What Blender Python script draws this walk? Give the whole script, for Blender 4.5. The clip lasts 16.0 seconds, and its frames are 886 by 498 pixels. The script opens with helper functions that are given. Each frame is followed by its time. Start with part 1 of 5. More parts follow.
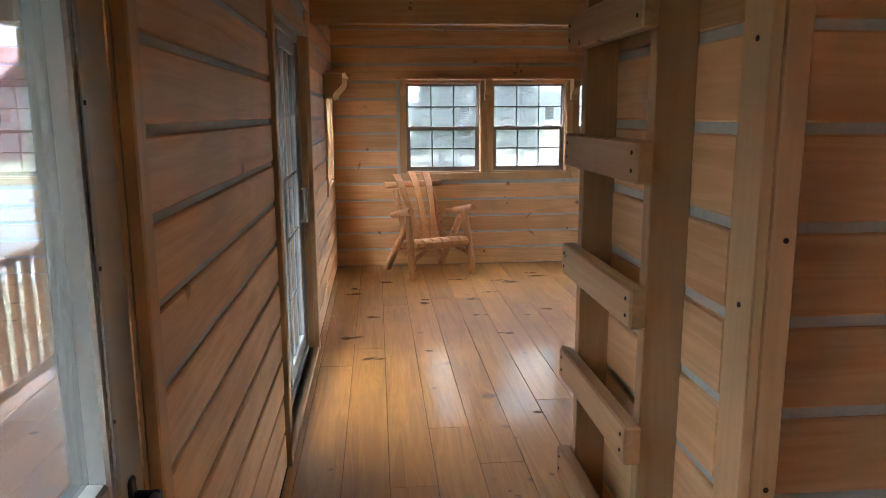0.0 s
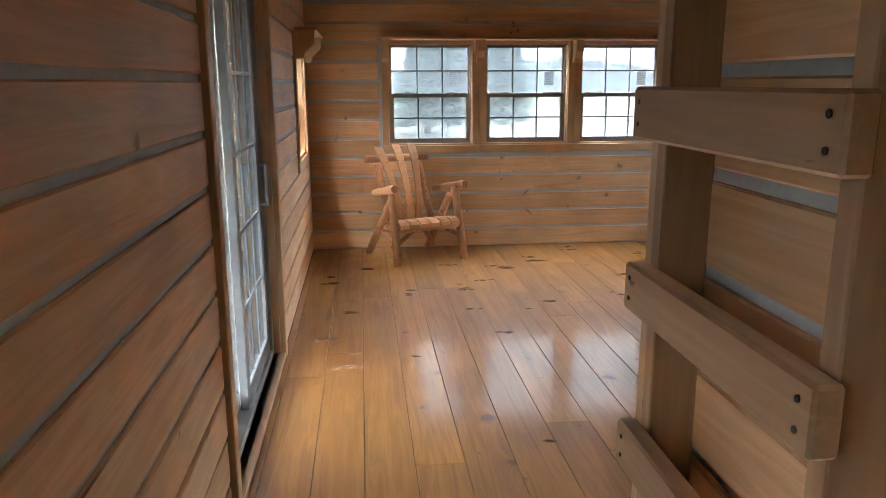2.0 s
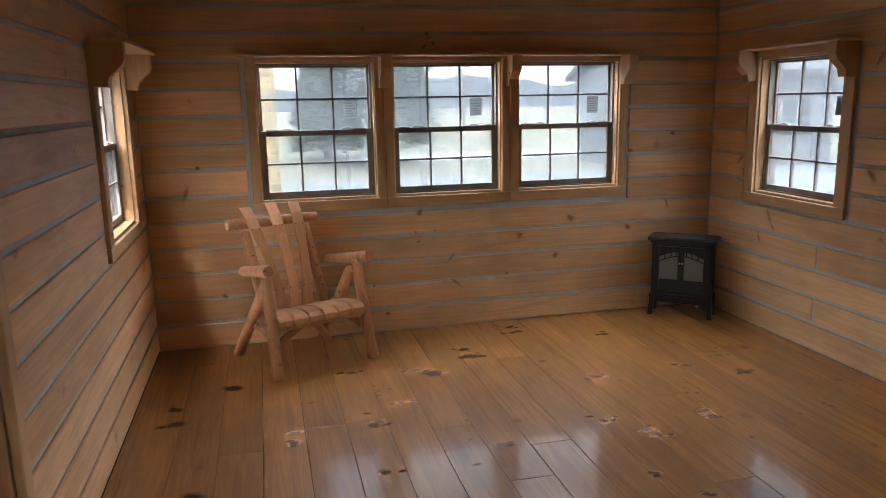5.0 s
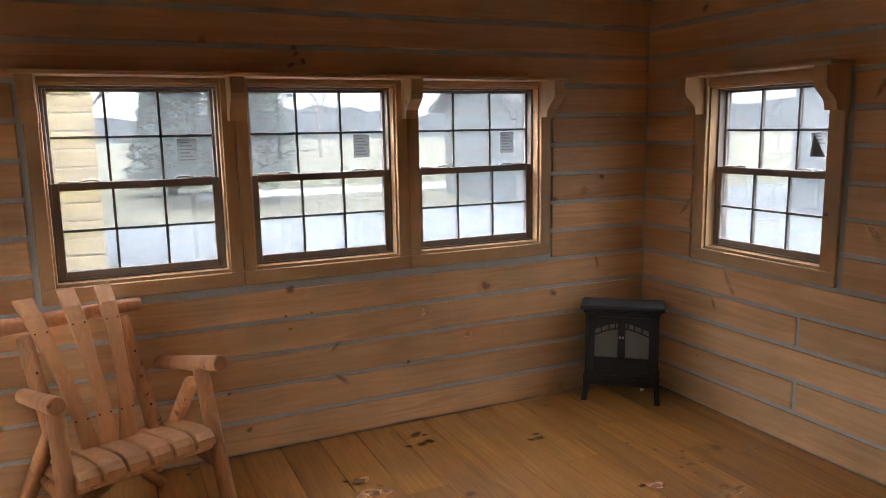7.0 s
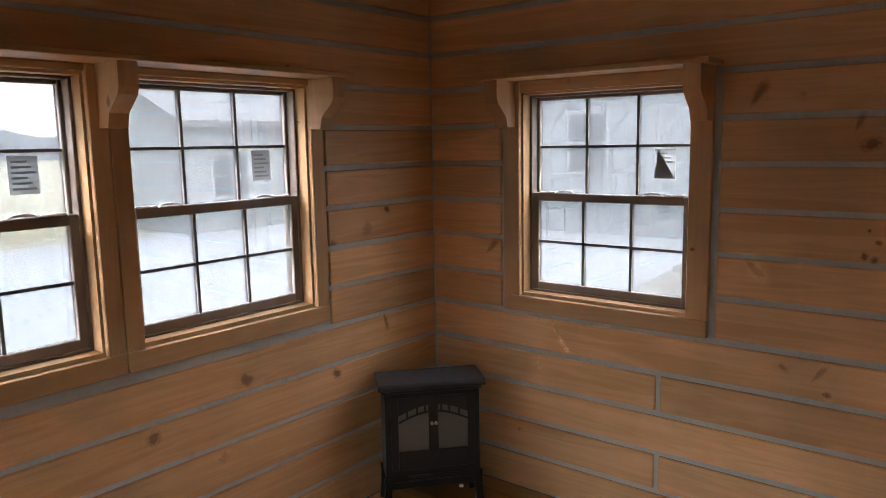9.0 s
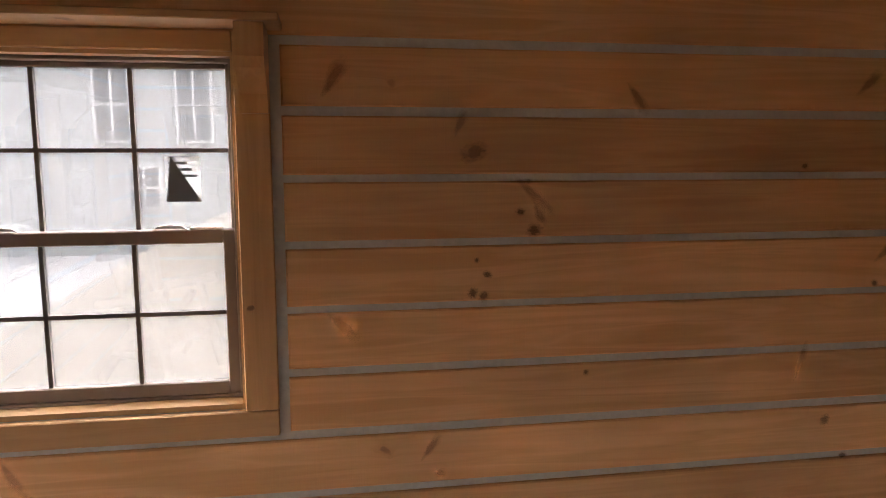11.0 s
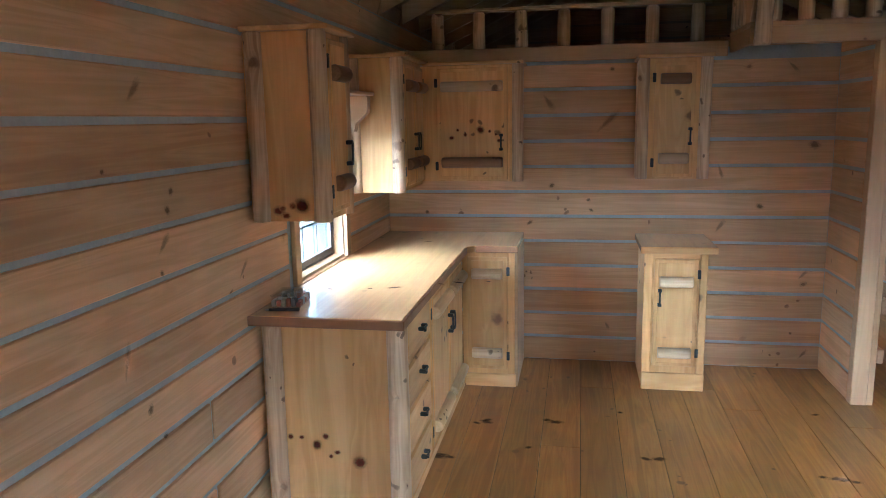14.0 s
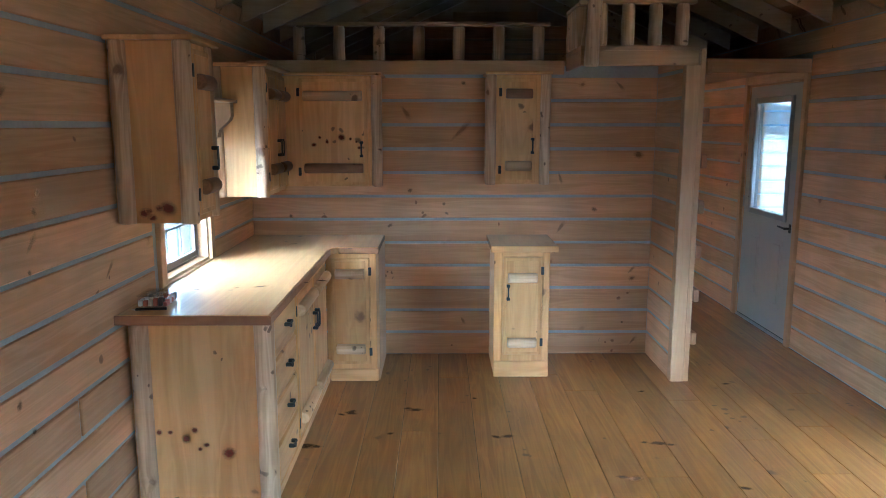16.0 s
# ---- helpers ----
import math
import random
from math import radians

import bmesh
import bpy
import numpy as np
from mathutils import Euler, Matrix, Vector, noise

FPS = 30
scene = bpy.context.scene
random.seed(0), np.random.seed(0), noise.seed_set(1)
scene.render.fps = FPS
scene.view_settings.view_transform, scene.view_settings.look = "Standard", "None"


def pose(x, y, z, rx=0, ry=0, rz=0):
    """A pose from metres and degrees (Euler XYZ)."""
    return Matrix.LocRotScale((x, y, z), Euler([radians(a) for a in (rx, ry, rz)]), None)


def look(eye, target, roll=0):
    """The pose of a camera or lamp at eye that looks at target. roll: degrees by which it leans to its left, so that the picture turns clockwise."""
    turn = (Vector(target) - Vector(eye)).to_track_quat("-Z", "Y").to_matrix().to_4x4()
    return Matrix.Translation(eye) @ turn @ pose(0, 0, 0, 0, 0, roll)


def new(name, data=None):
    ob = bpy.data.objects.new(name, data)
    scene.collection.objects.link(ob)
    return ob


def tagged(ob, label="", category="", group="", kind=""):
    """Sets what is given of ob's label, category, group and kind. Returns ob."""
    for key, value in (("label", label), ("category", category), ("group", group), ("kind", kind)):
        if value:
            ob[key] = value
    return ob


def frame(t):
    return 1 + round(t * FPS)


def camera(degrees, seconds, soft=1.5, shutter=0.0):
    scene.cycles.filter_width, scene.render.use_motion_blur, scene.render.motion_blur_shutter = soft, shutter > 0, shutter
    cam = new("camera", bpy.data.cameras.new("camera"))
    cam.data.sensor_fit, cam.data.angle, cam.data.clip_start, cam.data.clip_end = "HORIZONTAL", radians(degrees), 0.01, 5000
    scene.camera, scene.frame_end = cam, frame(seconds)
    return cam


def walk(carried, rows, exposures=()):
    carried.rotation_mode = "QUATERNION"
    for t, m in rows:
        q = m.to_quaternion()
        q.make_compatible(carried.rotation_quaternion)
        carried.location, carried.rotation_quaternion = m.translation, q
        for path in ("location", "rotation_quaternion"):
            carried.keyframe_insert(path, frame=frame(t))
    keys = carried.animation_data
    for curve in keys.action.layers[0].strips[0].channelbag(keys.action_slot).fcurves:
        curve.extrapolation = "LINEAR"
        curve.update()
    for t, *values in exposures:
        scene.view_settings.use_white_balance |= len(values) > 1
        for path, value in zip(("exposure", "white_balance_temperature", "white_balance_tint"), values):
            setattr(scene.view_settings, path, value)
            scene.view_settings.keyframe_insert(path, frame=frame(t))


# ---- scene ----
cam = camera(62.4, 16.0, 0.7)
PATH = [
    (0, (-0.314, -0.614, 1.582), (-0.139, 1.345, 1.217), -0.3),
    (0.5, (-0.344, -0.586, 1.569), (-0.152, 1.366, 1.179), -0.4),
    (1, (-0.32, -0.411, 1.541), (-0.146, 1.539, 1.13), -0.5),
    (1.5, (-0.26, -0.154, 1.546), (-0.091, 1.792, 1.116), -0.5),
    (2, (-0.261, 0.152, 1.532), (-0.05, 2.091, 1.091), -0.2),
    (2.5, (-0.285, 0.5, 1.546), (-0.008, 2.428, 1.093), -0.5),
    (3, (-0.26, 0.826, 1.581), (0.036, 2.75, 1.12), -0.4),
    (3.2, (-0.223, 0.956, 1.581), (0.087, 2.88, 1.131), -0.8),
    (5.3, (0.048, 2.167, 1.628), (0.553, 4.063, 1.242), -0.9),
    (5.5, (0.068, 2.286, 1.625), (0.611, 4.174, 1.249), -0.8),
    (6, (0.069, 2.626, 1.66), (0.764, 4.466, 1.301), -0.5),
    (6.5, (0.124, 2.941, 1.651), (0.9, 4.753, 1.312), -0.8),
    (7, (0.224, 3.308, 1.663), (1.052, 5.099, 1.337), -1.0),
    (7.5, (0.272, 3.667, 1.649), (1.249, 5.384, 1.337), -0.9),
    (8, (0.283, 4.018, 1.67), (1.472, 5.593, 1.346), -0.8),
    (8.2, (0.316, 4.161, 1.656), (1.572, 5.684, 1.336), -0.9),
    (10.3, (1.125, 5.242, 1.645), (3.068, 5.627, 1.37), -0.6),
    (10.5, (1.223, 5.302, 1.659), (3.193, 5.494, 1.373), -0.4),
    (11, (1.459, 5.514, 1.65), (3.41, 5.186, 1.357), 0.1),
    (11.5, (1.677, 5.631, 1.667), (3.494, 4.851, 1.367), 0.6),
    (12, (1.947, 5.674, 1.662), (3.488, 4.432, 1.371), 0.3),
    (12.5, (2.109, 5.747, 1.674), (3.306, 4.177, 1.355), -0.1),
    (13, (2.181, 5.873, 1.689), (3.033, 4.097, 1.341), -0.6),
    (13.5, (2.147, 5.95, 1.694), (2.718, 4.065, 1.348), -0.9),
    (14, (2.036, 6.022, 1.711), (2.395, 4.085, 1.362), -1.0),
    (14.5, (1.911, 6.144, 1.704), (2.189, 4.195, 1.35), -0.8),
    (15, (1.884, 6.221, 1.707), (2.086, 4.263, 1.355), -0.5),
    (15.5, (1.933, 6.275, 1.724), (2.007, 4.306, 1.382), -0.2),
    (16, (1.986, 6.301, 1.72), (1.979, 4.328, 1.387), 0.0),
]
walk(cam, [(t, look(eye, target, roll)) for t, eye, target, roll in PATH],
     [(0.0, 7.15, 6100, 5), (3.0, 7.05, 5950, 6), (5.5, 6.45, 6350, 9), (8.0, 6.45, 6700, 13), (10.5, 6.55, 7100, 16), (11.5, 7.25, 8400, 25), (12.0, 7.8, 7400, 21),
      (12.6, 7.9, 6400, 15), (13.5, 7.75, 5000, 2), (14.5, 7.65, 4600, -3), (16.0, 7.62, 4450, -4)])

# ---- world and light ----
world = bpy.data.worlds.new("overcast_sky")
scene.world = world
world.use_nodes = True
wn = world.node_tree
sky = wn.nodes.new("ShaderNodeTexSky")
sky.sky_type = "NISHITA"
sky.sun_disc = False
sky.sun_elevation = radians(38)
sky.sun_rotation = radians(190)
sky.air_density = 1.0
sky.dust_density = 4.0
mixw = wn.nodes.new("ShaderNodeMixRGB")
mixw.inputs[0].default_value = 0.72
mixw.inputs[2].default_value = (7.0, 7.3, 7.8, 1)
wn.links.new(sky.outputs[0], mixw.inputs[1])
bg = wn.nodes["Background"]
bg.inputs[1].default_value = 0.15
# an overcast sky is brighter overhead than at the horizon
wtc = wn.nodes.new("ShaderNodeTexCoord")
wsep = wn.nodes.new("ShaderNodeSeparateXYZ")
wn.links.new(wtc.outputs["Generated"], wsep.inputs[0])
wmul = wn.nodes.new("ShaderNodeMath")
wmul.operation = "MULTIPLY_ADD"
wmul.use_clamp = False
wn.links.new(wsep.outputs[2], wmul.inputs[0])
wmul.inputs[1].default_value = 1.7
wmul.inputs[2].default_value = 0.68
wsc = wn.nodes.new("ShaderNodeVectorMath")
wsc.operation = "SCALE"
wn.links.new(mixw.outputs[0], wsc.inputs[0])
wn.links.new(wmul.outputs[0], wsc.inputs["Scale"])
wn.links.new(wsc.outputs[0], bg.inputs[0])
sun_data = bpy.data.lights.new("sun", "SUN")
sun_data.energy = 0.5
sun_data.angle = radians(35)
sun_data.color = (1.0, 0.96, 0.9)
sun = new("sun", sun_data)
sun.matrix_world = look((0, 0, 30), (2, 12, 8))

# ---- materials ----
def mat(name):
    m = bpy.data.materials.new(name)
    m.use_nodes = True
    return m, m.node_tree, m.node_tree.nodes["Principled BSDF"]


def node(nt, kind, **kw):
    n = nt.nodes.new(kind)
    for key, value in kw.items():
        if key == "op":
            n.operation = value
        elif key == "scale":
            n.inputs["Scale"].default_value = value
        elif key == "detail":
            n.inputs["Detail"].default_value = value
        elif key == "rough":
            n.inputs["Roughness"].default_value = value
        elif key == "distortion":
            n.inputs["Distortion"].default_value = value
    return n


def ramp(nt, stops):
    n = nt.nodes.new("ShaderNodeValToRGB")
    els = n.color_ramp.elements
    while len(els) < len(stops):
        els.new(0.5)
    for e, (p, c) in zip(els, stops):
        e.position = p
        e.color = c if len(c) == 4 else (*c, 1)
    return n


def mixc(nt, fac, a, b, blend="MIX"):
    n = nt.nodes.new("ShaderNodeMixRGB")
    n.blend_type = blend
    for i, v in enumerate((fac, a, b)):
        if hasattr(v, "is_output"):
            nt.links.new(v, n.inputs[i])
        elif i == 0:
            n.inputs[0].default_value = v
        else:
            n.inputs[i].default_value = (*v, 1)
    return n.outputs[0]


def math_(nt, op, a, b=0.0, c=None):
    n = nt.nodes.new("ShaderNodeMath")
    n.operation = op
    for i, v in enumerate((a, b) if c is None else (a, b, c)):
        if hasattr(v, "is_output"):
            nt.links.new(v, n.inputs[i])
        else:
            n.inputs[i].default_value = v
    return n.outputs[0]


def wood(name, light, dark, axis="X", rough=0.5, knots=0.4, knot_size=0.11, tone=0.16, grain=1.0, bump=0.25, coat=0.0,
         island=False, saw=0.0, ring=9.0, knot_dark=1.0, fibres=0.26, pins=0.66, coat_rough=0.14):
    """Knotty pine: grain along one local axis, rings, knots with dark hearts, a tone of its own for each piece."""
    m, nt, p = mat(name)
    ln = nt.links.new
    tc = node(nt, "ShaderNodeTexCoord")
    info = node(nt, "ShaderNodeNewGeometry") if island else node(nt, "ShaderNodeObjectInfo")
    rnd = info.outputs["Random Per Island"] if island else info.outputs["Random"]
    turn = node(nt, "ShaderNodeMapping")
    turn.vector_type = "POINT"
    turn.inputs["Rotation"].default_value = {"X": (0, 0, 0), "Y": (0, 0, radians(-90)), "Z": (0, radians(90), 0)}[axis]
    ln(tc.outputs["Object"], turn.inputs["Vector"])
    shift = node(nt, "ShaderNodeCombineXYZ")
    ln(math_(nt, "MULTIPLY", rnd, 61.0), shift.inputs[0])
    ln(math_(nt, "MULTIPLY", rnd, 23.7), shift.inputs[1])
    ln(math_(nt, "MULTIPLY", rnd, 41.3), shift.inputs[2])
    add = node(nt, "ShaderNodeVectorMath", op="ADD")
    ln(turn.outputs[0], add.inputs[0])
    ln(shift.outputs[0], add.inputs[1])
    base = add.outputs[0]
    # knots
    warp = node(nt, "ShaderNodeTexNoise", scale=16.0, detail=2.0)
    ln(base, warp.inputs["Vector"])
    wsub = node(nt, "ShaderNodeVectorMath", op="SCALE")
    ln(warp.outputs["Color"], wsub.inputs[0])
    wsub.inputs["Scale"].default_value = 0.05
    kadd = node(nt, "ShaderNodeVectorMath", op="ADD")
    ln(base, kadd.inputs[0])
    ln(wsub.outputs[0], kadd.inputs[1])
    vor = node(nt, "ShaderNodeTexVoronoi", scale=4.6)
    vor.voronoi_dimensions = "2D"
    ks = node(nt, "ShaderNodeSeparateXYZ")
    ln(kadd.outputs[0], ks.inputs[0])
    kc2 = node(nt, "ShaderNodeCombineXYZ")
    ln(ks.outputs[0], kc2.inputs[0])
    ln(math_(nt, "ADD", ks.outputs[1], ks.outputs[2]), kc2.inputs[1])
    ln(kc2.outputs[0], vor.inputs["Vector"])
    cell = node(nt, "ShaderNodeSeparateColor")
    ln(vor.outputs["Color"], cell.inputs[0])
    gate = math_(nt, "MULTIPLY", math_(nt, "LESS_THAN", cell.outputs[0], knots), math_(nt, "MULTIPLY_ADD", cell.outputs[2], 0.8, 0.15))
    pin = node(nt, "ShaderNodeTexVoronoi", scale=15.0)
    pin.voronoi_dimensions = "2D"
    ln(kc2.outputs[0], pin.inputs["Vector"])
    pcell = node(nt, "ShaderNodeSeparateColor")
    ln(pin.outputs["Color"], pcell.inputs[0])
    patch = node(nt, "ShaderNodeTexNoise", scale=2.6, detail=1.0)
    ln(base, patch.inputs["Vector"])
    pgate = math_(nt, "MULTIPLY", math_(nt, "GREATER_THAN", patch.outputs[0], pins - 0.12 * knots), math_(nt, "LESS_THAN", pcell.outputs[0], 0.5))
    prel = math_(nt, "DIVIDE", pin.outputs["Distance"], math_(nt, "MULTIPLY_ADD", pcell.outputs[1], 0.30, 0.12))
    size = math_(nt, "MULTIPLY_ADD", math_(nt, "MULTIPLY", cell.outputs[1], cell.outputs[1]), knot_size * 1.1, knot_size * 0.35)
    rel = math_(nt, "DIVIDE", vor.outputs["Distance"], size)
    # grain, drawn aside round the knots
    push = math_(nt, "MULTIPLY", math_(nt, "POWER", 2.718, math_(nt, "MULTIPLY", rel, -0.9)), math_(nt, "MULTIPLY", gate, 0.035))
    gvec = node(nt, "ShaderNodeVectorMath", op="ADD")
    pv = node(nt, "ShaderNodeCombineXYZ")
    ln(push, pv.inputs[1])
    ln(push, pv.inputs[2])
    ln(base, gvec.inputs[0])
    ln(pv.outputs[0], gvec.inputs[1])
    stretch = node(nt, "ShaderNodeMapping")
    stretch.inputs["Scale"].default_value = (0.55, ring, ring)
    ln(gvec.outputs[0], stretch.inputs["Vector"])
    rings = node(nt, "ShaderNodeTexNoise", scale=1.6, detail=3.0, rough=0.55, distortion=0.6)
    ln(stretch.outputs[0], rings.inputs["Vector"])
    fine = node(nt, "ShaderNodeMapping")
    fine.inputs["Scale"].default_value = (1.6, 110.0, 110.0)
    ln(gvec.outputs[0], fine.inputs["Vector"])
    fibre = node(nt, "ShaderNodeTexNoise", scale=1.0, detail=4.0, rough=0.65)
    ln(fine.outputs[0], fibre.inputs["Vector"])
    r1 = ramp(nt, [(0.32, (0, 0, 0)), (0.46, (0.75, 0.75, 0.75)), (0.52, (0.25, 0.25, 0.25)), (0.62, (1, 1, 1))])
    ln(rings.outputs[0], r1.inputs[0])
    band = math_(nt, "MULTIPLY", r1.outputs[0], 0.55 * grain)
    body = math_(nt, "MULTIPLY_ADD", fibre.outputs[0], fibres * grain, band)
    col = mixc(nt, body, light, dark)
    blot = node(nt, "ShaderNodeTexNoise", scale=2.3, detail=2.0)
    ln(base, blot.inputs["Vector"])
    bl = ramp(nt, [(0.3, (0.86, 0.86, 0.86)), (0.7, (1.1, 1.08, 1.04))])
    ln(blot.outputs[0], bl.inputs[0])
    col = mixc(nt, 1.0, col, bl.outputs[0], "MULTIPLY")
    tr = ramp(nt, [(0.0, (1 - tone, 1 - tone * 1.15, 1 - tone * 1.3)), (0.5, (1, 1, 1)), (1.0, (1 + tone * 0.6, 1 + tone * 0.6, 1 + tone * 0.5))])
    ln(rnd, tr.inputs[0])
    col = mixc(nt, 1.0, col, tr.outputs[0], "MULTIPLY")
    halo = ramp(nt, [(0.0, (1, 1, 1)), (0.35, (0.7, 0.7, 0.7)), (0.95, (0.0, 0.0, 0.0))])
    ln(math_(nt, "MULTIPLY", rel, 0.5), halo.inputs[0])
    hf = math_(nt, "MULTIPLY", math_(nt, "MULTIPLY", halo.outputs[0], gate), 0.5)
    col = mixc(nt, hf, col, [c * k for c, k in zip(dark, (0.62, 0.5, 0.42))])
    heart = ramp(nt, [(0.0, (1, 1, 1)), (0.34, (0.85, 0.85, 0.85)), (0.58, (0, 0, 0))])
    ln(math_(nt, "MULTIPLY", rel, 0.62), heart.inputs[0])
    kf = math_(nt, "MULTIPLY", math_(nt, "MULTIPLY", heart.outputs[0], gate), 0.9)
    kc = mixc(nt, fibre.outputs[0], [c * knot_dark for c in (0.035, 0.014, 0.006)], [c * knot_dark for c in (0.16, 0.06, 0.022)])
    pin_r = ramp(nt, [(0.0, (1, 1, 1)), (0.5, (0.8, 0.8, 0.8)), (0.8, (0, 0, 0))])
    ln(prel, pin_r.inputs[0])
    kf = math_(nt, "MAXIMUM", kf, math_(nt, "MULTIPLY", math_(nt, "MULTIPLY", pin_r.outputs[0], pgate), 0.8))
    col = mixc(nt, kf, col, kc)
    ln(col, p.inputs["Base Color"])
    rv = math_(nt, "MULTIPLY_ADD", fibre.outputs[0], 0.10, rough - 0.05)
    ln(rv, p.inputs["Roughness"])
    p.inputs["Coat Weight"].default_value = coat
    p.inputs["Coat Roughness"].default_value = coat_rough
    b = node(nt, "ShaderNodeBump")
    b.inputs["Strength"].default_value = bump
    b.inputs["Distance"].default_value = 0.002
    h = math_(nt, "ADD", fibre.outputs[0], math_(nt, "MULTIPLY", r1.outputs[0], 0.3))
    if saw:
        sm = node(nt, "ShaderNodeMapping")
        sm.inputs["Scale"].default_value = (240.0, 3.0, 3.0)
        ln(base, sm.inputs["Vector"])
        sn = node(nt, "ShaderNodeTexNoise", scale=1.0, detail=1.0)
        ln(sm.outputs[0], sn.inputs["Vector"])
        h = math_(nt, "MULTIPLY_ADD", sn.outputs[0], saw, h)
    ln(h, b.inputs["Height"])
    ln(b.outputs[0], p.inputs["Normal"])
    return m


def plain(name, color, rough=0.5, metal=0.0, vary=0.08, scale=30.0, bump=0.0):
    m, nt, p = mat(name)
    tc = node(nt, "ShaderNodeTexCoord")
    n = node(nt, "ShaderNodeTexNoise", scale=scale, detail=4.0)
    n2 = node(nt, "ShaderNodeTexNoise", scale=scale * 0.12, detail=2.0)
    nt.links.new(tc.outputs["Object"], n.inputs["Vector"])
    nt.links.new(tc.outputs["Object"], n2.inputs["Vector"])
    s = math_(nt, "MULTIPLY", math_(nt, "ADD", n.outputs[0], n2.outputs[0]), 0.5)
    r = ramp(nt, [(0.3, [c * (1 - vary) for c in color]), (0.7, [min(1, c * (1 + vary)) for c in color])])
    nt.links.new(s, r.inputs[0])
    nt.links.new(r.outputs[0], p.inputs["Base Color"])
    nt.links.new(math_(nt, "MULTIPLY_ADD", n.outputs[0], 0.16, rough - 0.08), p.inputs["Roughness"])
    p.inputs["Metallic"].default_value = metal
    if bump:
        b = node(nt, "ShaderNodeBump")
        b.inputs["Strength"].default_value = bump
        b.inputs["Distance"].default_value = 0.003
        nt.links.new(n.outputs[0], b.inputs["Height"])
        nt.links.new(b.outputs[0], p.inputs["Normal"])
    return m


def backlit(name, color):
    """Thin paper that lets light through."""
    m, nt, p = mat(name)
    tl = node(nt, "ShaderNodeBsdfTranslucent")
    tl.inputs[0].default_value = (*color, 1)
    p.inputs["Base Color"].default_value = (*color, 1)
    mx = node(nt, "ShaderNodeMixShader")
    mx.inputs[0].default_value = 0.6
    nt.links.new(p.outputs[0], mx.inputs[1])
    nt.links.new(tl.outputs[0], mx.inputs[2])
    nt.links.new(mx.outputs[0], nt.nodes["Material Output"].inputs[0])
    return m


def glass(name, tint=(0.93, 0.95, 0.95), gloss=0.06, haze=0.0):
    m = bpy.data.materials.new(name)
    m.use_nodes = True
    nt = m.node_tree
    nt.nodes.remove(nt.nodes["Principled BSDF"])
    # tint well below 1 dims whatever is seen through the pane
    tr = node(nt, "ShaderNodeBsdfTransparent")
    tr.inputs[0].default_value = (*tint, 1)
    gl = node(nt, "ShaderNodeBsdfGlossy")
    gl.inputs["Roughness"].default_value = 0.02
    lw = node(nt, "ShaderNodeLayerWeight")
    lw.inputs[0].default_value = 0.5
    mx = node(nt, "ShaderNodeMixShader")
    nt.links.new(math_(nt, "MULTIPLY_ADD", math_(nt, "POWER", lw.outputs["Facing"], 5.0), 0.9, gloss * 0.6), mx.inputs[0])
    # pale glowing haze mixed into the pane, washes out the outdoor contrast
    tl = node(nt, "ShaderNodeBsdfTranslucent")
    tl.inputs[0].default_value = (0.9, 0.93, 0.95, 1)
    veil = node(nt, "ShaderNodeMixShader")
    veil.inputs[0].default_value = haze
    nt.links.new(tr.outputs[0], veil.inputs[1])
    nt.links.new(tl.outputs[0], veil.inputs[2])
    nt.links.new(veil.outputs[0], mx.inputs[1])
    nt.links.new(gl.outputs[0], mx.inputs[2])
    nt.links.new(mx.outputs[0], nt.nodes["Material Output"].inputs[0])
    return m


M_WALL = wood("pine_log_siding", (0.83, 0.53, 0.29), (0.59, 0.325, 0.15), rough=0.5, pins=0.72, knots=0.05, knot_size=0.13, knot_dark=2.2, grain=1.15, tone=0.20, bump=0.35, saw=0.5)
M_FLOOR = wood("varnished_pine_floor", (0.47, 0.22, 0.050), (0.25, 0.092, 0.020), rough=0.45, knots=0.10, knot_size=0.15, tone=0.20, grain=1.1, bump=0.08, coat=0.5, coat_rough=0.13, fibres=0.2, pins=0.70)
M_TRIM = wood("pine_trim", (0.64, 0.41, 0.22), (0.49, 0.28, 0.13), axis="Z", rough=0.45, knots=0.04, pins=0.74, tone=0.08)
M_TRIMX = wood("pine_trim_level", (0.64, 0.41, 0.22), (0.49, 0.28, 0.13), axis="X", rough=0.45, knots=0.04, pins=0.74, tone=0.08)
M_ROOF = wood("roof_boards", (0.62, 0.42, 0.26), (0.46, 0.28, 0.15), axis="X", rough=0.6, knots=0.2, island=True)
M_CHINK = plain("grey_chinking", (0.50, 0.525, 0.51), 0.85, vary=0.12, scale=60, bump=0.4)
# dark tint holds down the bright outdoors at the room's high exposure
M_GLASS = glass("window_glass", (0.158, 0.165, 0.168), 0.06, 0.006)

# ---- mesh helpers ----
def box(x0, x1, y0, y1, z0, z1, bev=0.0, bm=None, seg=1):
    bm = bm or bmesh.new()
    got = bmesh.ops.create_cube(bm, size=1.0)
    for v in got["verts"]:
        v.co = Vector((x0 + (v.co.x + 0.5) * (x1 - x0), y0 + (v.co.y + 0.5) * (y1 - y0), z0 + (v.co.z + 0.5) * (z1 - z0)))
    if bev:
        edges = list({e for v in got["verts"] for e in v.link_edges})
        bmesh.ops.bevel(bm, geom=edges, offset=bev, segments=seg, profile=0.5, affect="EDGES")
    return bm


